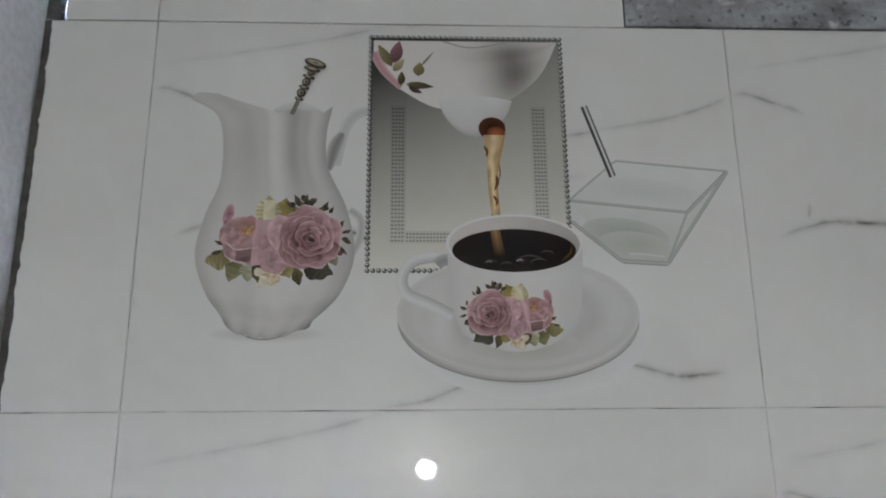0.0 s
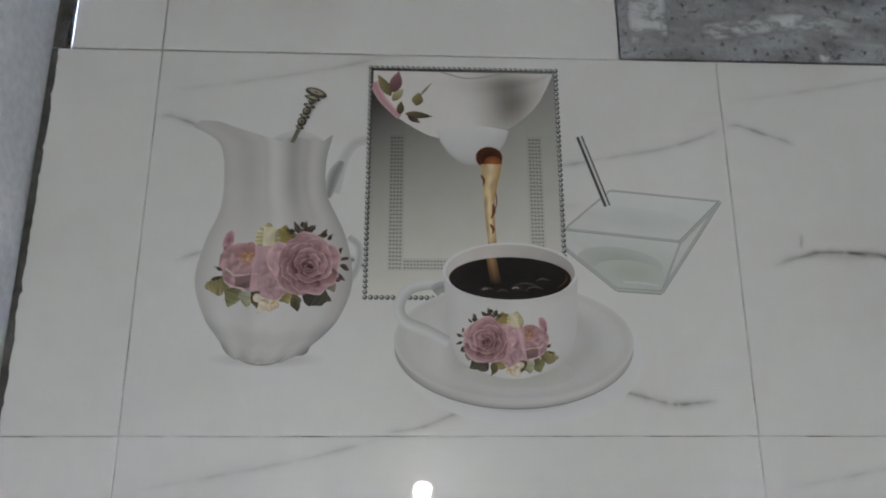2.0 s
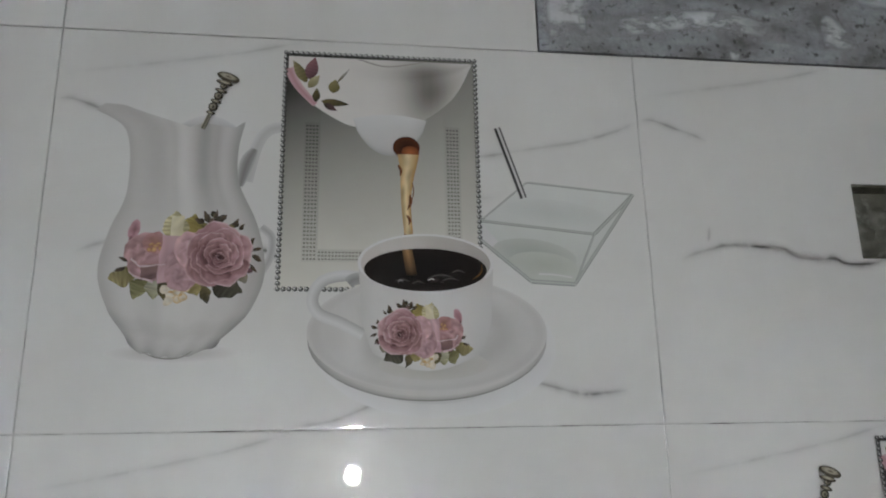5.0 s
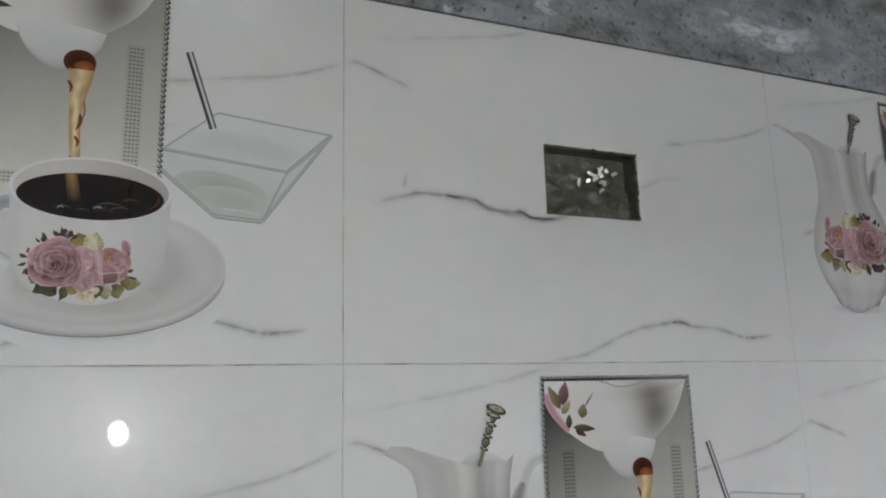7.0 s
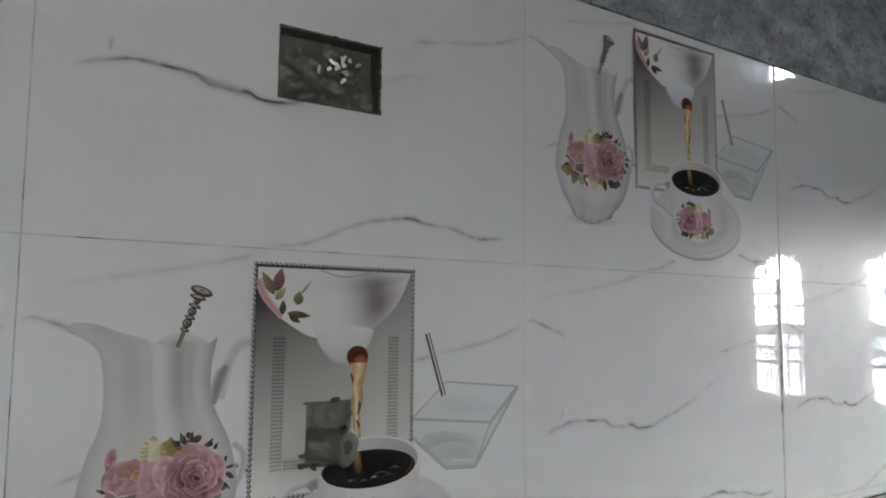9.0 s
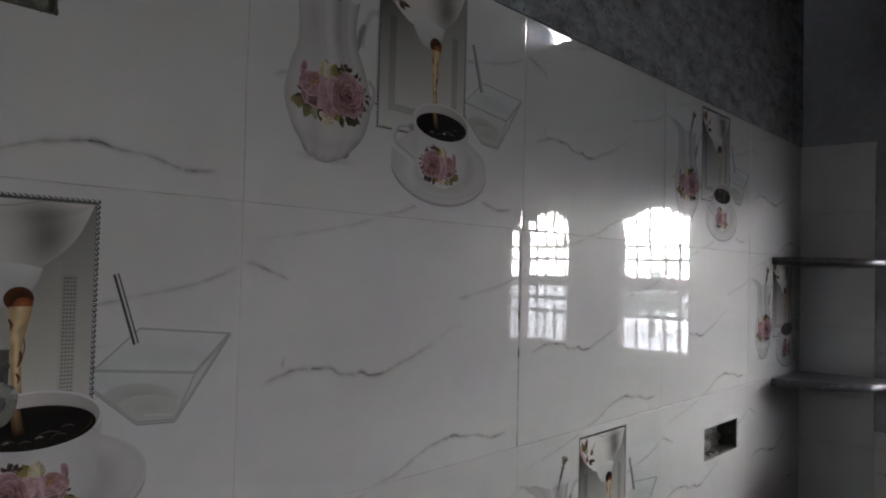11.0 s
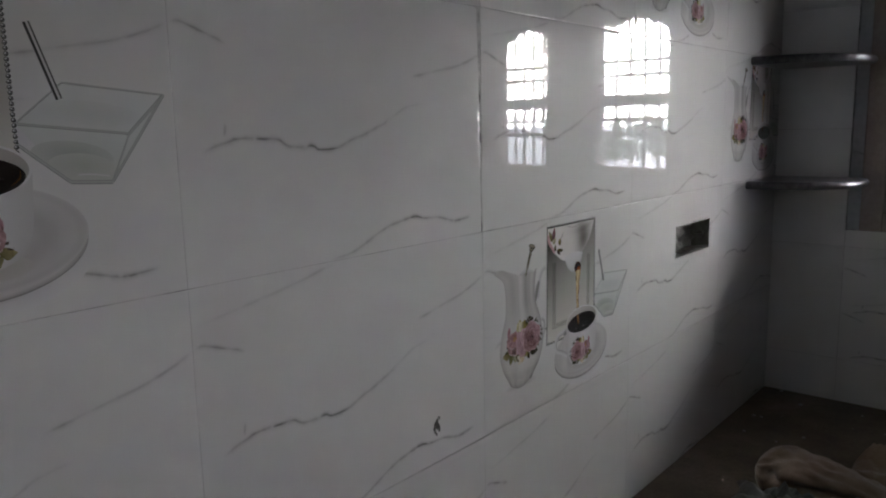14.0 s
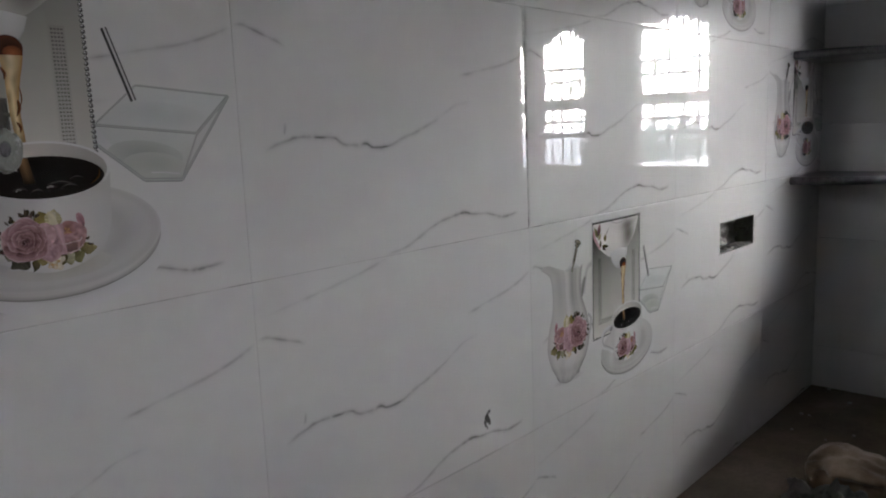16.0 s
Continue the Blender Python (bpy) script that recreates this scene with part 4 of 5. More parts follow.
def art_cup():
    p = Print(66)
    p.disc((0.282, 0.0555), 0.0880, 0.0490, grey(0.45), grey(0.75), 40)
    p.disc((0.278, 0.0350), 0.0500, 0.0190, grey(0.30), grey(0.62), 36)
    bowl = lambda s, q: (0.2758 + 0.0872 * q * math.cos(6.2832 * s), 0.0618 + 0.0005 + 0.0440 * q * math.sin(6.2832 * s))
    p.grid(bowl, lambda s, q: grey(0.60 + 0.05 * math.cos(6.2832 * s) - 0.24 * q ** 40, 0.02), 44, 12)

    def dish(s, q):
        x, y = q * math.cos(6.2832 * s), q * math.sin(6.2832 * s)
        v = 0.61 + 0.03 * y - 0.12 * math.exp(-((q - 0.60) / 0.13) ** 2) * (0.55 + 0.45 * x)
        v += 0.09 * math.exp(-((x + 0.62) / 0.10) ** 2 - ((y + 0.15) / 0.45) ** 2) - 0.13 * math.exp(-((x + 0.42) / 0.10) ** 2 - ((y + 0.05) / 0.4) ** 2)
        v += 0.06 * math.exp(-((q - 0.985) / 0.018) ** 2) - 0.06 * math.exp(-((q - 0.94) / 0.025) ** 2)
        return grey(v, 0.015)

    p.grid(lambda s, q: (0.2758 + 0.0878 * q * math.cos(6.2832 * s), 0.0672 + 0.0425 * q * math.sin(6.2832 * s)), dish, 56, 24)
    p.ribbon([(0.2758 + 0.0868 * math.cos(radians(a)), 0.0632 + 0.0445 * math.sin(radians(a))) for a in range(205, 341, 15)], lambda s: 0.0013 * math.sin(math.pi * s) ** 0.5, [grey(0.20, 0.03), grey(0.40, 0.02)], 3)
    p.disc((0.279, 0.0440), 0.0400, 0.0110, (0.48, 0.47, 0.43), (0.565, 0.555, 0.535), 30)
    p.ribbon([(0.226, 0.1075), (0.212, 0.1085), (0.198, 0.1040), (0.1915, 0.0920), (0.196, 0.0810), (0.212, 0.0740), (0.228, 0.0655)], 0.0085, [grey(0.66), grey(0.73), grey(0.60), grey(0.44)])
    p.ribbon([(0.228, 0.107), (0.221, 0.106), (0.217, 0.103)], 0.009, [grey(0.5), grey(0.32), grey(0.4)])
    side = lambda v: float(np.interp(v, (0.040, 0.055, 0.075, 0.122), (0.034, 0.041, 0.0475, 0.0505)))

    def pos(s, r):
        lo = 0.052 - 0.0125 * math.sin(math.pi * s)
        hi = 0.1190 - 0.0222 * math.sin(math.pi * s)
        v = lo + (hi - lo) * r
        return (0.2745 + (2 * s - 1) * side(0.052 + 0.068 * r), v)

    p.grid(pos, lambda s, r: grey(0.675 - 0.12 * max(0, s - 0.72) * 3 * (1 - 0.4 * r) - 0.10 * max(0, 0.12 - s) * 6 - 0.10 * max(0, 0.14 - r) * 4 + 0.04 * math.exp(-((s - 0.55) / 0.1) ** 2), 0.01), 26, 10)
    p.disc((0.2743, 0.1188), 0.0508, 0.0226, grey(0.66), grey(0.74), 40)
    p.grid(lambda s, q: (0.2743 + 0.0484 * q * math.cos(6.2832 * s), 0.1186 + 0.0212 * q * math.sin(6.2832 * s)), lambda s, q: grey(0.50 - 0.10 * math.cos(6.2832 * s) + 0.04 * math.sin(6.2832 * s), 0.05), 40, 3)
    p.disc((0.2740, 0.1137), 0.0458, 0.0163, (0.011, 0.011, 0.011), (0.018, 0.014, 0.012), 40)
    for k, (x, y, ln) in enumerate(((0.256, 0.1050, 0.012), (0.285, 0.1085, 0.020), (0.282, 0.1040, 0.012), (0.292, 0.1060, 0.014), (0.268, 0.1035, 0.010), (0.298, 0.1120, 0.012))):
        p.ribbon([(x - ln / 2, y - 0.0008), (x, y + 0.0014), (x + ln / 2, y - 0.0004)], lambda s: 0.0018 * math.sin(math.pi * s), [grey(0.02), grey(0.11, 0.05), grey(0.02)])
    p.ribbon([(0.3160, 0.1190), (0.3150, 0.1120), (0.3080, 0.1060)], lambda s: 0.0016 * math.sin(math.pi * s), [(0.02, 0.015, 0.012), (0.16, 0.085, 0.03)])
    p.grid(lambda s, r: (0.2635 - 0.0035 * r + (s - 0.5) * (0.0085 - 0.001 * r), 0.1085 + 0.0205 * r), lambda s, r: tuple(0.014 + (c - 0.014) * r ** 0.9 * (1 - 1.3 * abs(s - 0.5)) for c in (0.42, 0.25, 0.12)), 6, 8)
    p.disc((0.2800, 0.1060), 0.0060, 0.0026, (0.06, 0.05, 0.05), (0.015, 0.012, 0.012), 12)
    p.ribbon([(0.2750, 0.1058), (0.2780, 0.1070), (0.2800, 0.1062)], 0.0012, [grey(0.5), grey(0.1)])
    p.ribbon([(0.2530, 0.1045), (0.2550, 0.1060), (0.2570, 0.1050)], 0.0010, [grey(0.45), grey(0.08)])
    bouquet(p, (0.2730, 0.0655), 0.62, -1)
    return p.mesh("printed_cup_and_saucer")


def art_glass():
    p = Print(12)
    a, b_, c, d = (0.3165, 0.1530), (0.3540, 0.1850), (0.4400, 0.1770), (0.4060, 0.1440)
    e, f, g = (0.3165, 0.1375), (0.3540, 0.1060), (0.3880, 0.1040)
    lerp = lambda p0, p1, t: (p0[0] + (p1[0] - p0[0]) * t, p0[1] + (p1[1] - p0[1]) * t)
    patch = lambda q0, q1, q2, q3: (lambda s, r: lerp(lerp(q0, q1, s), lerp(q3, q2, s), r))
    p.grid(patch(a, d, c, b_), lambda s, r: (0.66 + 0.05 * r, 0.68 + 0.05 * r, 0.665 + 0.05 * r), 8, 6)
    p.grid(patch(e, a, d, f), lambda s, r: grey(0.68), 2, 2)
    p.grid(patch(f, g, d, a), lambda s, r: (0.555 + 0.11 * r, 0.58 + 0.11 * r, 0.54 + 0.13 * r), 8, 6)
    p.grid(patch(g, c, d, g), lambda s, r: (0.60 + 0.06 * s, 0.62 + 0.06 * s, 0.60 + 0.06 * s), 6, 6)
    p.disc((0.3580, 0.1270), 0.0330, 0.0120, (0.43, 0.46, 0.43), (0.56, 0.585, 0.555), 26, -0.14)
    p.disc((0.3640, 0.1190), 0.0270, 0.0100, (0.50, 0.53, 0.48), (0.57, 0.595, 0.555), 26, -0.10)
    p.disc((0.3760, 0.1600), 0.0420, 0.0110, (0.60, 0.63, 0.615), (0.67, 0.69, 0.675), 26, -0.10)
    edge = [(0.25, 0.27, 0.26), (0.56, 0.58, 0.56), (0.34, 0.36, 0.35)]
    for q0, q1, w in ((a, b_, 0.0014), (b_, c, 0.0016), (c, d, 0.0028), (a, d, 0.0022), (e, f, 0.0028), (d, g, 0.0016), (f, g, 0.0034), (g, c, 0.0026)):
        p.ribbon([q0, lerp(q0, q1, 0.5), q1], w, edge, 3)
    p.ribbon([(0.3600, 0.1120), (0.3720, 0.1115), (0.3860, 0.1095)], 0.0014, [grey(0.75), grey(0.6)])
    p.ribbon([(0.3320, 0.2300), (0.3415, 0.2010), (0.3510, 0.1720)], 0.0056, [grey(0.35), grey(0.05), grey(0.04), grey(0.62), grey(0.70), grey(0.04), grey(0.25)], 3)
    return p.mesh("printed_glass_bowl")


def cut_art(me, h):
    """The print of a tile, opened where the tile is broken through."""
    bm = bmesh.new()
    bm.from_mesh(me)
    for co, no in (((h[0], 0, 0), (1, 0, 0)), ((h[1], 0, 0), (1, 0, 0)), ((0, 0, h[2]), (0, 0, 1)), ((0, 0, h[3]), (0, 0, 1))):
        bmesh.ops.bisect_plane(bm, geom=bm.verts[:] + bm.edges[:] + bm.faces[:], plane_co=co, plane_no=no)
    gone = [f for f in bm.faces if h[0] < f.calc_center_median().x < h[1] and h[2] < f.calc_center_median().z < h[3]]
    bmesh.ops.delete(bm, geom=gone, context="FACES")
    out = bpy.data.meshes.new(me.name)
    bm.to_mesh(out)
    bm.free()
    out.materials.append(M_INK)
    return out


VEIN = veins()
ARTS = [("printed_jug", art_jug()), ("printed_picture", art_frame()), ("printed_cup_and_saucer", art_cup()), ("printed_glass_bowl", art_glass())]
PLAIN = tile_mesh(TW - GAP, TH - GAP)


def curled(me, w):
    """A tile fired slightly out of true: its last five centimetres bend back by three quarters of a millimetre."""
    bm = bmesh.new()
    bm.from_mesh(me)
    bend = 0.055
    for k in range(1, 12):
        bmesh.ops.bisect_plane(bm, geom=bm.verts[:] + bm.edges[:] + bm.faces[:], plane_co=(w - bend * (1 - k / 12), 0, 0), plane_no=(1, 0, 0))
    bmesh.ops.bisect_plane(bm, geom=bm.verts[:] + bm.edges[:] + bm.faces[:], plane_co=(w - bend, 0, 0), plane_no=(1, 0, 0))
    for vtx in bm.verts:
        vtx.co.y += 0.26 * max(0.0, vtx.co.x - w + bend) ** 2
    out = bpy.data.meshes.new("tile")
    bm.to_mesh(out)
    bm.free()
    out.materials.append(M_TILE)
    out.polygons.foreach_set("use_smooth", [True] * len(out.polygons))
    out.set_sharp_from_angle(angle=radians(4))
    return out


def lay_tile(wall, m, u, v, w=TW, h=TH, art=False, holes=(), veined=True, seed=0, warped=False, drift=0.0):
    """One tile of a wall at its lower left corner; cut tiles and those with openings have a mesh of their own."""
    rnd = random.Random(seed)
    me = PLAIN if (w, h) == (TW, TH) and not holes else tile_mesh(w - GAP, h - GAP, [(a - u - GAP / 2, b_ - u - GAP / 2, c - v - GAP / 2, d - v - GAP / 2) for a, b_, c, d in holes])
    if warped:
        me = curled(me, w)
    t = new("tile", me)
    t.parent = wall
    mid = Matrix.Translation((w / 2, 0, h / 2))
    tilt = pose(0, 0, 0, rnd.uniform(-0.05, 0.05), 0, rnd.uniform(-0.14, 0.14))
    t.matrix_basis = m @ Matrix.Translation((u + GAP / 2, 0.0, v + GAP / 2)) @ mid @ tilt @ mid.inverted()
    if veined and w > 0.4:
        q = new("vein", VEIN)
        q.parent = t
    if art:
        t["label"] = "decor tile printed with a jug, a poured cup and a glass bowl"
        for name, mesh in ARTS:
            q = new(name, cut_art(mesh, [holes[0][0] - u - GAP / 2, holes[0][1] - u - GAP / 2, holes[0][2] - v - GAP / 2, holes[0][3] - v - GAP / 2]) if holes else mesh)
            q.parent = t
            q.location.x = drift
    return t


DECOR = {(0, 0), (2, 0), (4, 0), (1, 1), (5, 1), (3, 2)}
for c in range(-1, 6):
    for r in range(4):
        u, v = c * TW, TOP - (r + 1) * TH
        w = TW
        if c == -1:
            u, w = WEST + 0.002, -WEST - 0.002
        if c == 5:
            w = EAST - u + 0.006
        hl = [h for h, key in ((HOLE_A, (1, 0)), (HOLE_B, (1, 1)), (HOLE_C, (4, 2))) if key == (c, r)]
        low = 0.02 if r == 3 else 0.0
        lay_tile(wall_north, M_NORTH, u, v - low, w, TH + low, (c, r) in DECOR, hl, True, 31 * c + 7 * r + 3, (c, r) == (2, 1), -0.005 if (c, r) == (3, 2) else 0.0)
lay_tile(wall_north, M_NORTH, WEST + 0.014, TOP, -WEST - 0.014, TH, seed=5)
lay_tile(wall_north, M_NORTH, 0.0, TOP, 0.370, TH, seed=6, veined=False)
# the window wall: a strip beside the window and the parapet under it
for k, v in enumerate((0.85, 0.97, 1.27, 1.57, 1.87)):
    h = (0.12, 0.30, 0.30, 0.30, 0.18)[k]
    top = v + h
    if top <= 1.30:
        for j in range(5):
            lay_tile(wall_east, M_EAST, -0.006 if j == 0 else j * TW - 0.272, v, 0.184 if j == 0 else TW, h, seed=50 + 7 * k + j)
    elif v < 1.3:
        lay_tile(wall_east, M_EAST, -0.006, v, 0.184, h, seed=80 + k)
        for j in range(1, 5):
            lay_tile(wall_east, M_EAST, j * TW - 0.272, v, TW, 0.044, seed=60 + j)
    else:
        lay_tile(wall_east, M_EAST, -0.006, v, 0.184, h, seed=80 + k)

# ---- boxes and the pipe stub in the recesses ----
def wall_box(h, depth, film, shell, smear):
    """A sunk switch box: thin shell, screw lugs, mortar smears, chipped tile edge and added glint flakes inside."""
    u0, u1, v0, v1 = h
    ob = empty("switch_box", ((u0 + u1) / 2, 0.03, v0))
    inv = Matrix.Translation(ob.location).inverted()
    rnd = random.Random(int(u0 * 1000))
    t, g = 0.0015, 0.0002
    a0, a1, c0, c1 = u0 + g, u1 - g, v0 + g, v1 - g
    y0, y1 = 0.0015, depth
    bm = bmesh.new()
    for lo, hi in (((a0, y0, c0), (a0 + t, y1, c1)), ((a1 - t, y0, c0), (a1, y1, c1)), ((a0 + t, y0, c0), (a1 - t, y1, c0 + t)), ((a0 + t, y0, c1 - t), (a1 - t, y1, c1)), ((a0, y1, c0), (a1, y1 + t, c1))):
        box(bm, lo, hi)
    bm.transform(inv)
    box_shell = part("box_shell", bm, shell, ob)
    # a wavy skin of dried slurry over the back and the lower half
    bm = bmesh.new()
    n, m_ = 30, 20
    vs = [[bm.verts.new((a0 + t + (a1 - a0 - 2 * t) * i / n, y1 - 0.0012 - max(0.0, 0.010 * (0.62 - j / m_) + 0.012 * noise.noise(Vector((i * 0.16 + u0 * 9, j * 0.22, 3))) + 0.004 * noise.noise(Vector((i * 0.5, j * 0.6, 7)))), c0 + t + (c1 - c0 - 2 * t) * j / m_)) for j in range(m_ + 1)] for i in range(n + 1)]
    for i in range(n):
        for j in range(m_):
            bm.faces.new((vs[i][j], vs[i + 1][j], vs[i + 1][j + 1], vs[i][j + 1]))
    bm.transform(inv)
    part("mortar_smear", bm, smear, ob, "grey dried cement slurry", smooth=True)
    for x in (a0 + 0.005, a1 - 0.005) if depth > 0.03 else ():
        bm = bmesh.new()
        tube(bm, [(x, 0.012, (v0 + v1) / 2), (x, 0.030, (v0 + v1) / 2)], 0.0030, 10)
        bm.transform(inv)
        part("screw_lug", bm, M_BOX, box_shell)
    # chipped glaze and mortar along the cut edge
    for k in range(30):
        side = k % 4
        f = rnd.random()
        x, z = ((a0 + (a1 - a0) * f, c0), (a0 + (a1 - a0) * f, c1), (a0, c0 + (c1 - c0) * f), (a1, c0 + (c1 - c0) * f))[side]
        if k < 4:
            x, z = ((a0, c0), (a1, c0), (a0, c1), (a1, c1))[k]
        bm = bmesh.new()
        r = rnd.uniform(0.0007, 0.0016) * (0.9 if k < 4 else 1)
        q = bmesh.ops.create_icosphere(bm, subdivisions=1, radius=r)
        for vtx in q["verts"]:
            vtx.co = Vector((vtx.co.x * (2.2 if side < 2 else 1) + x, vtx.co.y * 0.6 + 0.0006, vtx.co.z * (1 if side < 2 else 2.2) + z))
        bm.transform(inv)
        part("edge_chip", bm, M_DARKCEM if k % 3 else M_BOX, ob)
    if film:
        # pale flakes, added and tilted at the lamp, make the glints on plastic film
        for k in range(15):
            bm = bmesh.new()
            cx, cz = a0 + 0.062 + rnd.gauss(0, 0.008), c0 + 0.039 + rnd.gauss(0, 0.006)
            nrm = Vector((-0.35 + rnd.gauss(0, 0.10), -0.92, -0.21 + rnd.gauss(0, 0.10))).normalized()
            m = Matrix.Translation((cx, y1 - 0.0085 - 0.0003 * k, cz)) @ nrm.to_track_quat("Z", "Y").to_matrix().to_4x4() @ Matrix.Rotation(rnd.uniform(0, 3.1), 4, "Z")
            ln, wd = rnd.uniform(0.0018, 0.0042), rnd.uniform(0.0009, 0.0022)
            quad = [bm.verts.new(m @ Vector((x * ln * rnd.uniform(0.7, 1.2), z * wd * rnd.uniform(0.7, 1.2), h))) for h in (0, -0.0003) for x, z in ((-1, -1), (1, -0.6), (0.8, 1), (-0.7, 0.8))]
            bm.faces.new(quad[:4])
            bm.faces.new(quad[4:][::-1])
            for i in range(4):
                bm.faces.new((quad[i], quad[i + 4], quad[(i + 1) % 4 + 4], quad[(i + 1) % 4]))
            bmesh.ops.recalc_face_normals(bm, faces=bm.faces)
            bm.transform(inv)
            part("glint_flake", bm, M_GLINT, ob, "pale tilted flake added for a glint on the plastic film")
    else:
        for k in range(26):
            bm = bmesh.new()
            r = rnd.uniform(0.0015, 0.0045)
            q = bmesh.ops.create_icosphere(bm, subdivisions=1, radius=r)
            f = rnd.random()
            for vtx in q["verts"]:
                vtx.co = Vector((vtx.co.x * rnd.uniform(0.8, 1.5) + a0 + 0.006 + (a1 - a0 - 0.012) * f, vtx.co.y + rnd.uniform(0.004, 0.006) + 0.028 * rnd.random() ** 2 * (k % 2), vtx.co.z * 0.8 + c0 + t + r * 0.75 + 0.010 * (1 - f) ** 2 * rnd.random()))
            bm.transform(inv)
            part("mortar_rubble", bm, M_CHIP, ob)
    return tagged(ob, "dark empty switch box sunk in the tiled wall", "switch box")


wall_box(HOLE_A, 0.020, True, M_BOX, M_SLURRY)
wall_box(HOLE_C, 0.045, False, M_SLURRY, M_PIPE)

stub = empty("pipe_stub", (0.686, 0.0, 1.59))
inv = Matrix.Translation(stub.location).inverted()
bm = bmesh.new()
rnd = random.Random(3)
n = 14
vs = [[bm.verts.new((0.6645 + 0.041 * i / n, 0.004 + 0.006 * noise.noise(Vector((i * 0.4, j * 0.4, 1))), 1.5705 + 0.053 * j / n)) for j in range(n + 1)] for i in range(n + 1)]
for i in range(n):
    for j in range(n):
        bm.faces.new((vs[i][j], vs[i + 1][j], vs[i + 1][j + 1], vs[i][j + 1]))
bm.transform(inv)
part("mortar_fill", bm, M_PIPE, stub, "rough grey mortar filling", smooth=True)
bm = bmesh.new()
pts = [(0.667, 0.010, 1.588), (0.680, 0.006, 1.587), (0.691, 0.000, 1.586), (0.698, -0.009, 1.585)]
tube(bm, spline(pts, 5), 0.0145, 28)
for vtx in bm.verts:
    vtx.co += Vector((0.5, -0.8, 0.5)) * 0.0016 * noise.noise(vtx.co * 160)
bm.transform(inv)
elbow = part("elbow", bm, M_SLURRY, stub, smooth=True)
bm = bmesh.new()
d = Vector((0.006, -0.009, -0.001)).normalized()
c = Vector(pts[-1])
tube(bm, [c + d * 0.0002, c + d * 0.002, c + d * 0.0035], [0.0160, 0.0160, 0.0140], 28)
for vtx in bm.verts:
    vtx.co += Vector((0.4, -0.4, 0.8)) * 0.0022 * noise.noise(vtx.co * 130)
bm.transform(inv)
part("end_cap", bm, M_SLURRY, elbow, "worn grey plug")
# A raised dark disc stands in for the shade of the plug's hole.
bm = bmesh.new()
tube(bm, [c + d * 0.0036 + Vector((-0.004, -0.004, 0.002)), c + d * 0.0046 + Vector((-0.004, -0.004, 0.002))], [0.006, 0.005], 12)
bm.transform(inv)
part("dark_plug_disc", bm, M_DARKCEM, elbow)
for k, (x, z, w) in enumerate(((0.6625, 1.580, 0.005), (0.6615, 1.572, 0.006), (0.664, 1.623, 0.004), (0.690, 1.6245, 0.006), (0.706, 1.612, 0.004), (0.676, 1.5695, 0.007))):
    bm = bmesh.new()
    q = bmesh.ops.create_icosphere(bm, subdivisions=2, radius=w)
    for vtx in q["verts"]:
        f = 1 + 0.5 * noise.noise(vtx.co * 300 + Vector((k, 0, 0)))
        vtx.co = Vector((vtx.co.x * f + x, vtx.co.y * 0.25 - 0.0005, vtx.co.z * 0.45 * f + z))
    bm.transform(inv)
    part("mortar_chip", bm, M_DARKCEM if k % 2 else M_SLURRY, stub)
tagged(stub, "grey pipe elbow mortared into a broken tile", "pipe")

bm = bmesh.new()
for k, (dx, dz, r) in enumerate(((0.0, 0.0, 0.0046), (-0.001, 0.004, 0.0036), (0.004, 0.010, 0.0022), (0.0, 0.007, 0.0026), (-0.004, 0.003, 0.0028), (-0.0055, -0.003, 0.0028), (-0.004, -0.008, 0.0024), (0.0035, -0.003, 0.0030), (0.004, -0.007, 0.0024), (-0.001, -0.012, 0.0018))):
    q = bmesh.ops.create_icosphere(bm, subdivisions=1, radius=r)
    for vtx in q["verts"]:
        vtx.co = Vector((vtx.co.x * 0.9 + 1.2455 + dx, vtx.co.y * 0.4 - 0.0004, vtx.co.z * 1.3 + 1.2015 + dz))
tagged(finish(bm, "drill_hole", M_DARKCEM, None), "small chipped drill hole in a white tile", "hole")

# ---- counter and what lies on it ----
counter = empty("counter", (1.3, -0.3, 0))
bm = bmesh.new()
box(bm, (WEST + 0.012 - 1.3, -0.32, 0.81), (EAST - 0.012 - 1.3, 0.298, COUNTER - 0.001), 0.004)
part("worktop", bm, M_COUNTER, counter, "dusty brown stone slab")
bm = bmesh.new()
box(bm, (WEST + 0.012 - 1.3, -0.26, 0.0), (EAST - 0.012 - 1.3, 0.298, 0.8095))
part("base", bm, M_CEMENT, counter)
tagged(counter, "long kitchen platform with a dusty brown stone top", "counter")


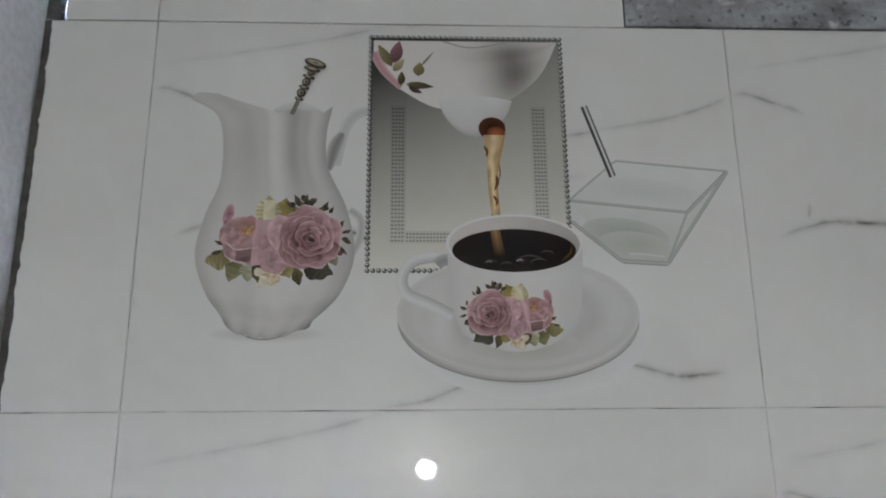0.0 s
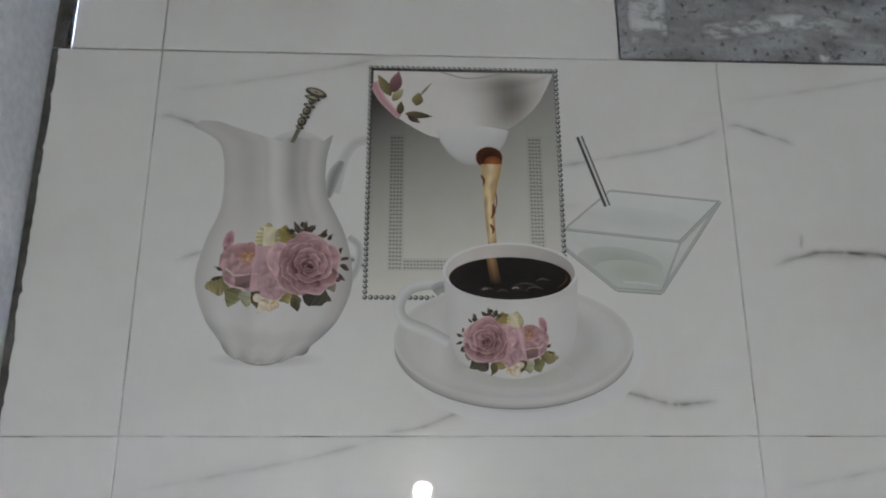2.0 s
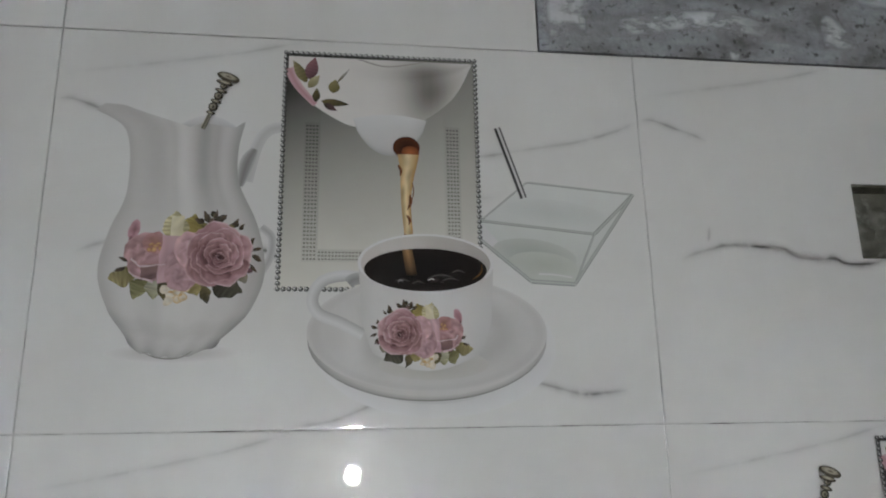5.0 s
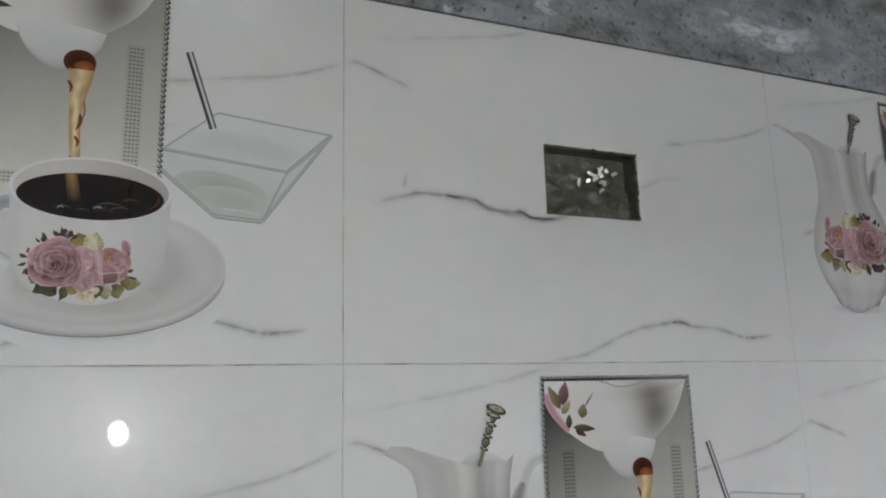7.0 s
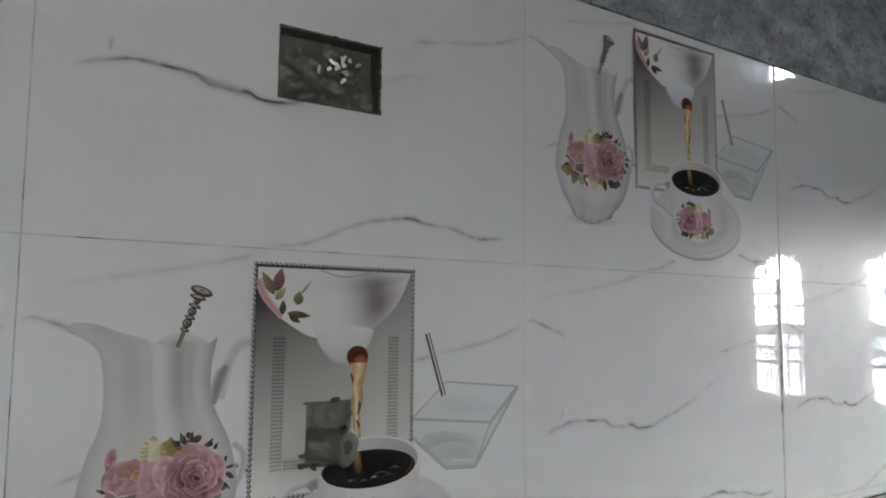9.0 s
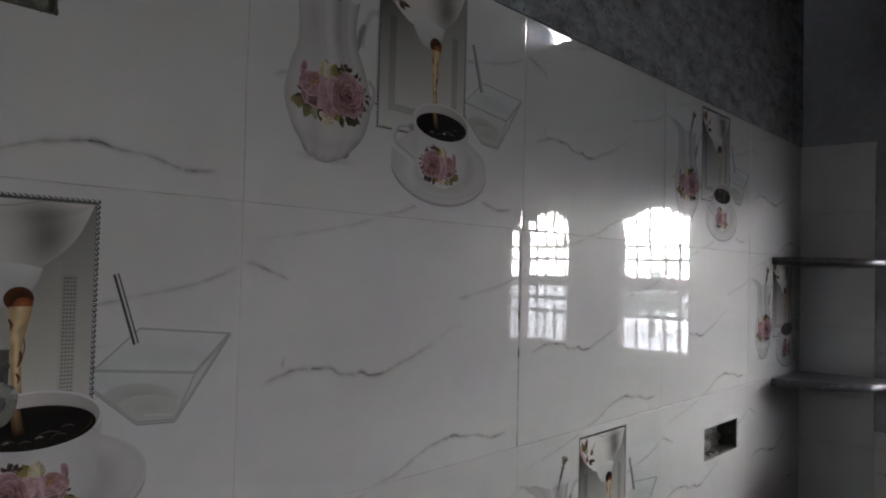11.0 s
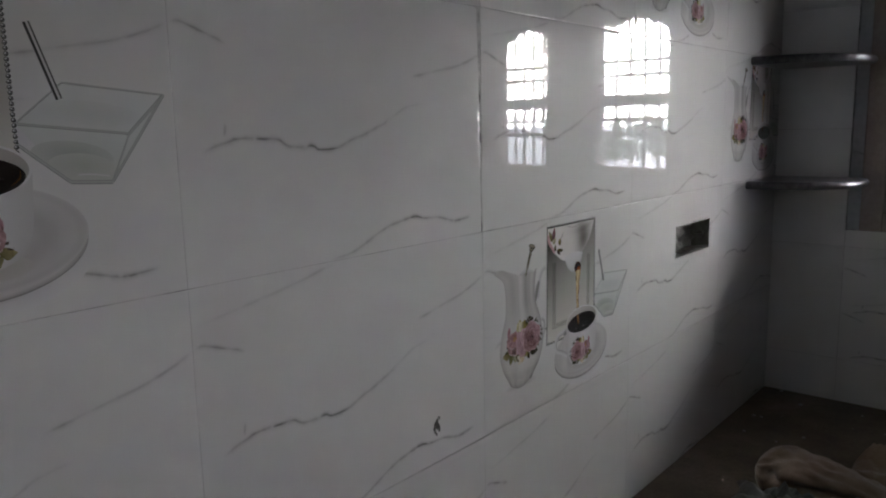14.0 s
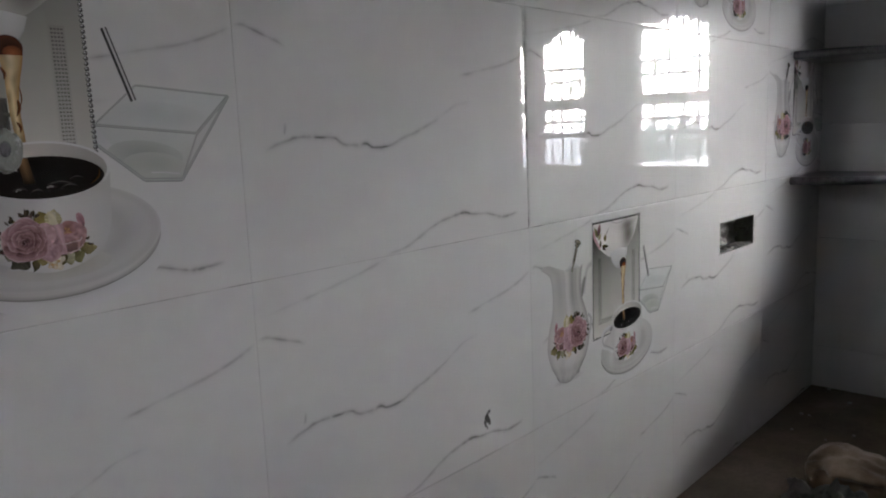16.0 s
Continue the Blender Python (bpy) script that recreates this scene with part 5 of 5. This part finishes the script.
def sack():
    """A folded jute sack: a thick rolled edge with crumpled folds behind it."""
    ob = empty("sack", (2.026, -0.386, COUNTER))
    bm = bmesh.new()
    n, m_ = 90, 48
    rows = []
    for i in range(n + 1):
        s = i / n
        swell = max(0.02, 1 - (1 - min(1.0, s / 0.11)) ** 2) ** 0.5
        low = 1.06 - 0.60 * min(1.0, max(0.0, (s - 0.12) / 0.42)) ** 1.3
        base = Vector((-0.02 + 0.03 * math.sin(4 * s), 0.205 - 0.47 * s, 0.0))
        row = []
        for j in range(m_):
            a = 2 * math.pi * j / m_
            rr = 1 + 0.08 * math.sin(2 * a + 6 * s) + 0.14 * noise.noise(Vector((2.2 * math.cos(a), 2.2 * math.sin(a), 9 * s))) + 0.16 * noise.noise(Vector((4 * math.cos(a), 4 * math.sin(a), 16 * s))) + 0.05 * noise.noise(Vector((9 * math.cos(a), 9 * math.sin(a), 40 * s)))
            crease = 0.50 * min(1.0, s * 5) * math.exp(-((a - 2.95 - 0.30 * math.sin(9 * s)) / 0.22) ** 2) + 0.15 * math.exp(-((a - 2.3 + 0.4 * s) / 0.12) ** 2)
            crease += 0.75 * math.exp(-((s - 0.075) / 0.026) ** 2 - ((a - 3.1) / 0.42) ** 2) + 0.22 * min(1.0, s * 4) * math.exp(-((a - 3.65 - s) / 0.16) ** 2)
            co = base + Vector((0.058 * swell * (rr - crease) * math.cos(a), 0.0, 0.043 + 0.044 * swell * (rr - crease) * math.sin(a)))
            co.z = max(0.0008, co.z * low)
            row.append(bm.verts.new(co))
        rows.append(row)
    for r0, r1 in zip(rows, rows[1:]):
        for j in range(m_):
            bm.faces.new((r0[j], r0[(j + 1) % m_], r1[(j + 1) % m_], r1[j]))
    bm.faces.new(rows[0][::-1])
    bm.faces.new(rows[-1])
    bmesh.ops.recalc_face_normals(bm, faces=bm.faces)
    part("cloth_roll", bm, M_SACK, ob, smooth=True)
    bm = bmesh.new()
    vs = []
    for i in range(57):
        row = []
        for j in range(57):
            x, y = 0.030 + 0.25 * i / 56, 0.07 - 0.36 * j / 56
            edge = min(i, 56 - i, j, 56 - j) / 6
            ridge = 1 - abs(math.sin(16 * (x + 0.8 * y) + 4 * noise.noise(Vector((x * 9, y * 9, 1))))) ** 0.7
            h = 0.024 + 0.040 * ridge + 0.020 * noise.noise(Vector((x * 30, y * 30, 8))) + 0.010 * abs(noise.noise(Vector((x * 70, y * 70, 2))))
            row.append(bm.verts.new((x + 0.02 * noise.noise(Vector((y * 14, 1, 0))), y + 0.02 * noise.noise(Vector((x * 14, 4, 0))), 0.001 + h * min(1, edge) ** 0.6)))
        vs.append(row)
    for i in range(56):
        for j in range(56):
            bm.faces.new((vs[i][j], vs[i + 1][j], vs[i + 1][j + 1], vs[i][j + 1]))
    bmesh.ops.recalc_face_normals(bm, faces=bm.faces)
    part("cloth_fold", bm, M_SACK, ob, smooth=True)
    return tagged(ob, "crumpled folded brown jute sack on the dusty counter", "sack")


sack()


def crumpled_sheet():
    """A stiff woven sheet that lies crumpled in sharp creases in front of the sack."""
    bm = bmesh.new()
    n, m_ = 44, 40
    vs = []
    for i in range(n + 1):
        row = []
        for j in range(m_ + 1):
            x, y = 0.20 * i / n, -0.30 * j / m_
            fold = sum(a * abs(noise.noise(Vector((x * f + 3, y * f, z)))) for a, f, z in ((0.075, 13, 1), (0.045, 27, 4), (0.016, 55, 7)))
            edge = min(1.0, min(i, n - i, j, m_ - j) / 5)
            row.append(bm.verts.new((x + 0.022 * noise.noise(Vector((y * 22, 2, 0))), y + 0.022 * noise.noise(Vector((x * 22, 5, 0))), 0.001 + 0.004 * (1 - edge) + fold * (0.25 + 0.75 * edge))))
        vs.append(row)
    for i in range(n):
        for j in range(m_):
            bm.faces.new((vs[i][j], vs[i + 1][j], vs[i + 1][j + 1], vs[i][j + 1]))
    bmesh.ops.solidify(bm, geom=bm.faces[:], thickness=0.0012)
    ob = finish(bm, "plastic_sheet", M_SHEET)
    ob.location = (1.775, -0.165, COUNTER + 0.0012)
    return tagged(ob, "crumpled grey woven plastic sheet on the dusty counter", "sheet")


crumpled_sheet()
rnd = random.Random(12)
for k in range(22):
    bm = bmesh.new()
    q = bmesh.ops.create_icosphere(bm, subdivisions=1, radius=1.0)
    s = rnd.uniform(0.0015, 0.0058)
    for vtx in q["verts"]:
        vtx.co = Vector((vtx.co.x * s * rnd.uniform(0.8, 1.4), vtx.co.y * s, vtx.co.z * s * 0.5 + s * 0.4))
    ob = finish(bm, "mortar_crumb", M_CHIP)
    ob.location = (rnd.uniform(1.7, 2.62), rnd.uniform(-0.5, -0.03), COUNTER)
    tagged(ob, "pale mortar crumb lying on the dusty counter", "debris", "crumbs on the counter")

# ---- corner shelves ----
def corner_shelf(z):
    bm = bmesh.new()
    ra, rb, th = 0.236, 0.226, 0.020
    n = 24
    rim = []
    for k in range(n + 1):
        a = math.pi / 2 * k / n
        rim.append((-ra * math.cos(a) ** 0.8, -rb * math.sin(a) ** 0.8))
    layers = []
    for ins, zz in [(0.010 - 0.010 * math.sin(math.pi * k / 8), th / 2 - th / 2 * math.cos(math.pi * k / 8)) for k in range(9)]:
        layers.append([bm.verts.new((x * (1 - ins / 0.25), y * (1 - ins / 0.2), zz)) for x, y in rim] + [bm.verts.new((0, 0, zz))])
    for l0, l1 in zip(layers, layers[1:]):
        for k in range(len(l0)):
            q = (k + 1) % len(l0)
            bm.faces.new((l0[q], l0[k], l1[k], l1[q]))
    bm.faces.new(layers[0])
    bm.faces.new(layers[-1][::-1])
    bmesh.ops.recalc_face_normals(bm, faces=bm.faces)
    ob = finish(bm, "corner_shelf", M_GRANITE)
    ob.location = (EAST - 0.001, -0.001, z)
    return tagged(ob, "dark polished granite corner shelf with a rounded front", "shelf", "corner shelves")


corner_shelf(1.726)
corner_shelf(1.428)

# ---- the window ----
window = empty("window_1", (EAST, -0.65, WIN[2]))
inv = Matrix.Translation(window.location).inverted()


def wpart(name, bm, mat, parent=window, label="", smooth=False):
    bm.transform(inv)
    return part(name, bm, mat, parent, label, smooth)


U0, U1, Z0, Z1 = WIN
for lo, hi in (((U0, Z0), (U0 + 0.050, Z1)), ((U1 - 0.050, Z0), (U1, Z1)), ((U0 + 0.0505, Z1 - 0.044), (U1 - 0.0505, Z1)), ((U0 + 0.0505, Z0), (U1 - 0.0505, Z0 + 0.047))):
    bm = bmesh.new()
    box(bm, (EAST - 0.012, -hi[0], lo[1]), (EAST + 0.060, -lo[0], hi[1]), 0.003)
    wpart("outer_frame", bm, M_PALEWOOD, label="weathered pale outer frame")
LIGHTS = ((0.325, 0.562), (0.748, 0.942))
P0, P1 = 1.459, 1.908
RECESS = 0.030
bm = bmesh.new()
holes = [(a, b_, P0, P1 + 0.012) for a, b_ in LIGHTS]
casement = wpart("casement", cells((U0 + 0.051, U1 - 0.051), (Z0 + 0.0475, Z1 - 0.0445), RECESS, RECESS + 0.055, holes, M_EAST), M_WOOD, label="reddish brown wooden casement")
for a, b_ in LIGHTS:
    x = EAST + RECESS + 0.045
    for k in range(1, 5):
        bm = bmesh.new()
        u = a + (b_ - a) * k / 5
        tube(bm, [(x, -u, P0 - 0.004), (x, -u, P1 + 0.01)], 0.0044, 8)
        wpart("upright_bar", bm, M_IRON, casement)
    for z in (1.561, 1.606, 1.742, 1.785):
        bm = bmesh.new()
        tube(bm, [(x - 0.004, -a + 0.004, z), (x - 0.004, -b_ - 0.004, z)], 0.0056, 8)
        wpart("cross_bar", bm, M_IRON, casement)
    bm = bmesh.new()
    box(bm, (x - 0.012, -b_ - 0.002, 1.648), (x + 0.012, -a + 0.002, 1.684), 0.002)
    wpart("middle_rail", bm, M_PALEWOOD, casement)
    # scalloped head board
    bm = bmesh.new()
    n = 40
    prev = None
    for k in range(n + 1):
        s = k / n
        u = a + (b_ - a) * s
        t = abs(2 * s - 1)
        dome = lambda a0, a1: math.sqrt(max(0.0, 1 - ((2 * t - a0 - a1) / (a1 - a0)) ** 2))
        arch = 0.020 + 0.012 * math.sqrt(max(0.0, 1 - (t / 0.40) ** 2)) if t < 0.40 else 0.010 + 0.008 * dome(0.40, 0.70) if t < 0.70 else 0.0
        zz = 1.878 + arch
        cur = [bm.verts.new((xx, -u, q)) for xx in (x - 0.006, x + 0.006) for q in (zz, P1 + 0.020)]
        if prev:
            bm.faces.new((prev[0], cur[0], cur[1], prev[1]))
            bm.faces.new((prev[2], prev[3], cur[3], cur[2]))
            bm.faces.new((prev[0], prev[2], cur[2], cur[0]))
            bm.faces.new((prev[1], cur[1], cur[3], prev[3]))
        prev = cur
    wpart("scalloped_head", bm, M_PALEWOOD, casement)
tagged(window, "brown wooden kitchen window with iron bars and scalloped heads", "window", kind="structure")

vent = empty("window_2", (EAST, -0.83, VENT[2]))
inv = Matrix.Translation(vent.location).inverted()
wpart("frame", cells((VENT[0], VENT[1]), (VENT[2], VENT[3]), 0.02, 0.08, ((VENT[0] + 0.03, VENT[1] - 0.03, VENT[2] + 0.03, VENT[3] - 0.03),), M_EAST), M_PALEWOOD, vent)
for k in range(1, 6):
    bm = bmesh.new()
    u = VENT[0] + (VENT[1] - VENT[0]) * k / 6
    tube(bm, [(EAST + 0.05, -u, VENT[2] + 0.026), (EAST + 0.05, -u, VENT[3] - 0.026)], 0.004, 8)
    wpart("upright_bar", bm, M_IRON, vent)
tagged(vent, "small high ventilator opening with iron bars", "window", kind="structure")

# ---- an added reflector lamp, turned to the tiles in place of the hand-held flash ----
lamp = empty("flash_standin_lamp", (FLASH_STANDIN[0], FLASH_STANDIN[1], CEIL))
drop = FLASH_STANDIN[2] - CEIL
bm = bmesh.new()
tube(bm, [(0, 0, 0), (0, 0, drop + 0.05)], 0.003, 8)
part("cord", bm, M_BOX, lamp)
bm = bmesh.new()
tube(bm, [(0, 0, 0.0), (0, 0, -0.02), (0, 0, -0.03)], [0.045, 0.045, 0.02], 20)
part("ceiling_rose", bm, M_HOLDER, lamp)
axis = (Vector(AIM) - Vector(FLASH_STANDIN)).normalized()
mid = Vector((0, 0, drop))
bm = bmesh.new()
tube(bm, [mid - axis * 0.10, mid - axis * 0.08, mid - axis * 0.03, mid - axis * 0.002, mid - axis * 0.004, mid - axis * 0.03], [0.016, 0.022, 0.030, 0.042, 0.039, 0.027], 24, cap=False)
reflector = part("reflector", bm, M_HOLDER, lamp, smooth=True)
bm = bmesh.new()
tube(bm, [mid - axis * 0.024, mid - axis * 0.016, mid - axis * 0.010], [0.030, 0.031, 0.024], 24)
part("standin_face", bm, M_LAMP, reflector, "glowing face of the added stand-in lamp", smooth=True)
tagged(lamp, "added spot lamp on a cord, standing in for the hand-held flash", "lamp")

# ---- outside ----
bm = bmesh.new()
bmesh.ops.create_grid(bm, x_segments=40, y_segments=40, size=400.0)
for vtx in bm.verts:
    vtx.co.z = -0.35 + 0.25 * noise.noise(vtx.co * 0.03) * min(1, max(0, (vtx.co.length - 12) / 20))
structure(finish(bm, "ground", M_SOIL), "dry pale brown ground outside", "ground")


def tree(x, y, h, seed):
    rnd = random.Random(seed)
    ob = empty("shrub", (x, y, -0.35))
    bm = bmesh.new()
    tube(bm, [(0, 0, -0.2), (0.05, 0, h * 0.25), (0.03, 0.05, h * 0.5), (0.05, 0.0, h * 0.8)], [0.09, 0.07, 0.05, 0.02], 9)
    for k in range(6):
        a = rnd.uniform(0, 6.28)
        z = h * rnd.uniform(0.3, 0.6)
        tube(bm, [(0.04, 0.02, z), (0.16 * h * math.cos(a), 0.16 * h * math.sin(a), z + 0.1 * h), (0.34 * h * math.cos(a), 0.34 * h * math.sin(a), z + 0.2 * h)], [0.035, 0.025, 0.01], 6)
    part("trunk", bm, M_BARK, ob)
    bm = bmesh.new()
    for k in range(800):
        a, e, rr = rnd.uniform(0, 6.28), rnd.uniform(-0.9, 1.5), rnd.uniform(0.35, 1.0) ** 0.5
        lump = 1 + 0.35 * math.sin(3 * a + seed) * math.cos(2 * e)
        c = Vector((h * 0.7 * rr * lump * math.cos(a) * math.cos(e), h * 0.7 * rr * lump * math.sin(a) * math.cos(e), h * 0.58 + h * 0.34 * rr * lump * math.sin(e)))
        m = Matrix.Translation(c) @ Euler((rnd.uniform(0, 6), rnd.uniform(0, 6), rnd.uniform(0, 6))).to_matrix().to_4x4()
        s = rnd.uniform(0.06, 0.16)
        vs = [bm.verts.new(m @ Vector(q)) for q in ((-s, 0, 0), (0, -s * 0.5, 0.03), (s, 0, 0), (0, s * 0.5, 0.03))]
        bm.faces.new(vs)
    part("crown", bm, M_LEAF, ob)
    return tagged(ob, "low leafy green shrub on the dry ground outside", "shrub", "shrubs outside")


rnd = random.Random(44)
for k in range(16):
    tree(rnd.uniform(20, 32), -46 + 3.9 * k + rnd.uniform(-1, 1), rnd.uniform(1.5, 2.3), 20 + k)
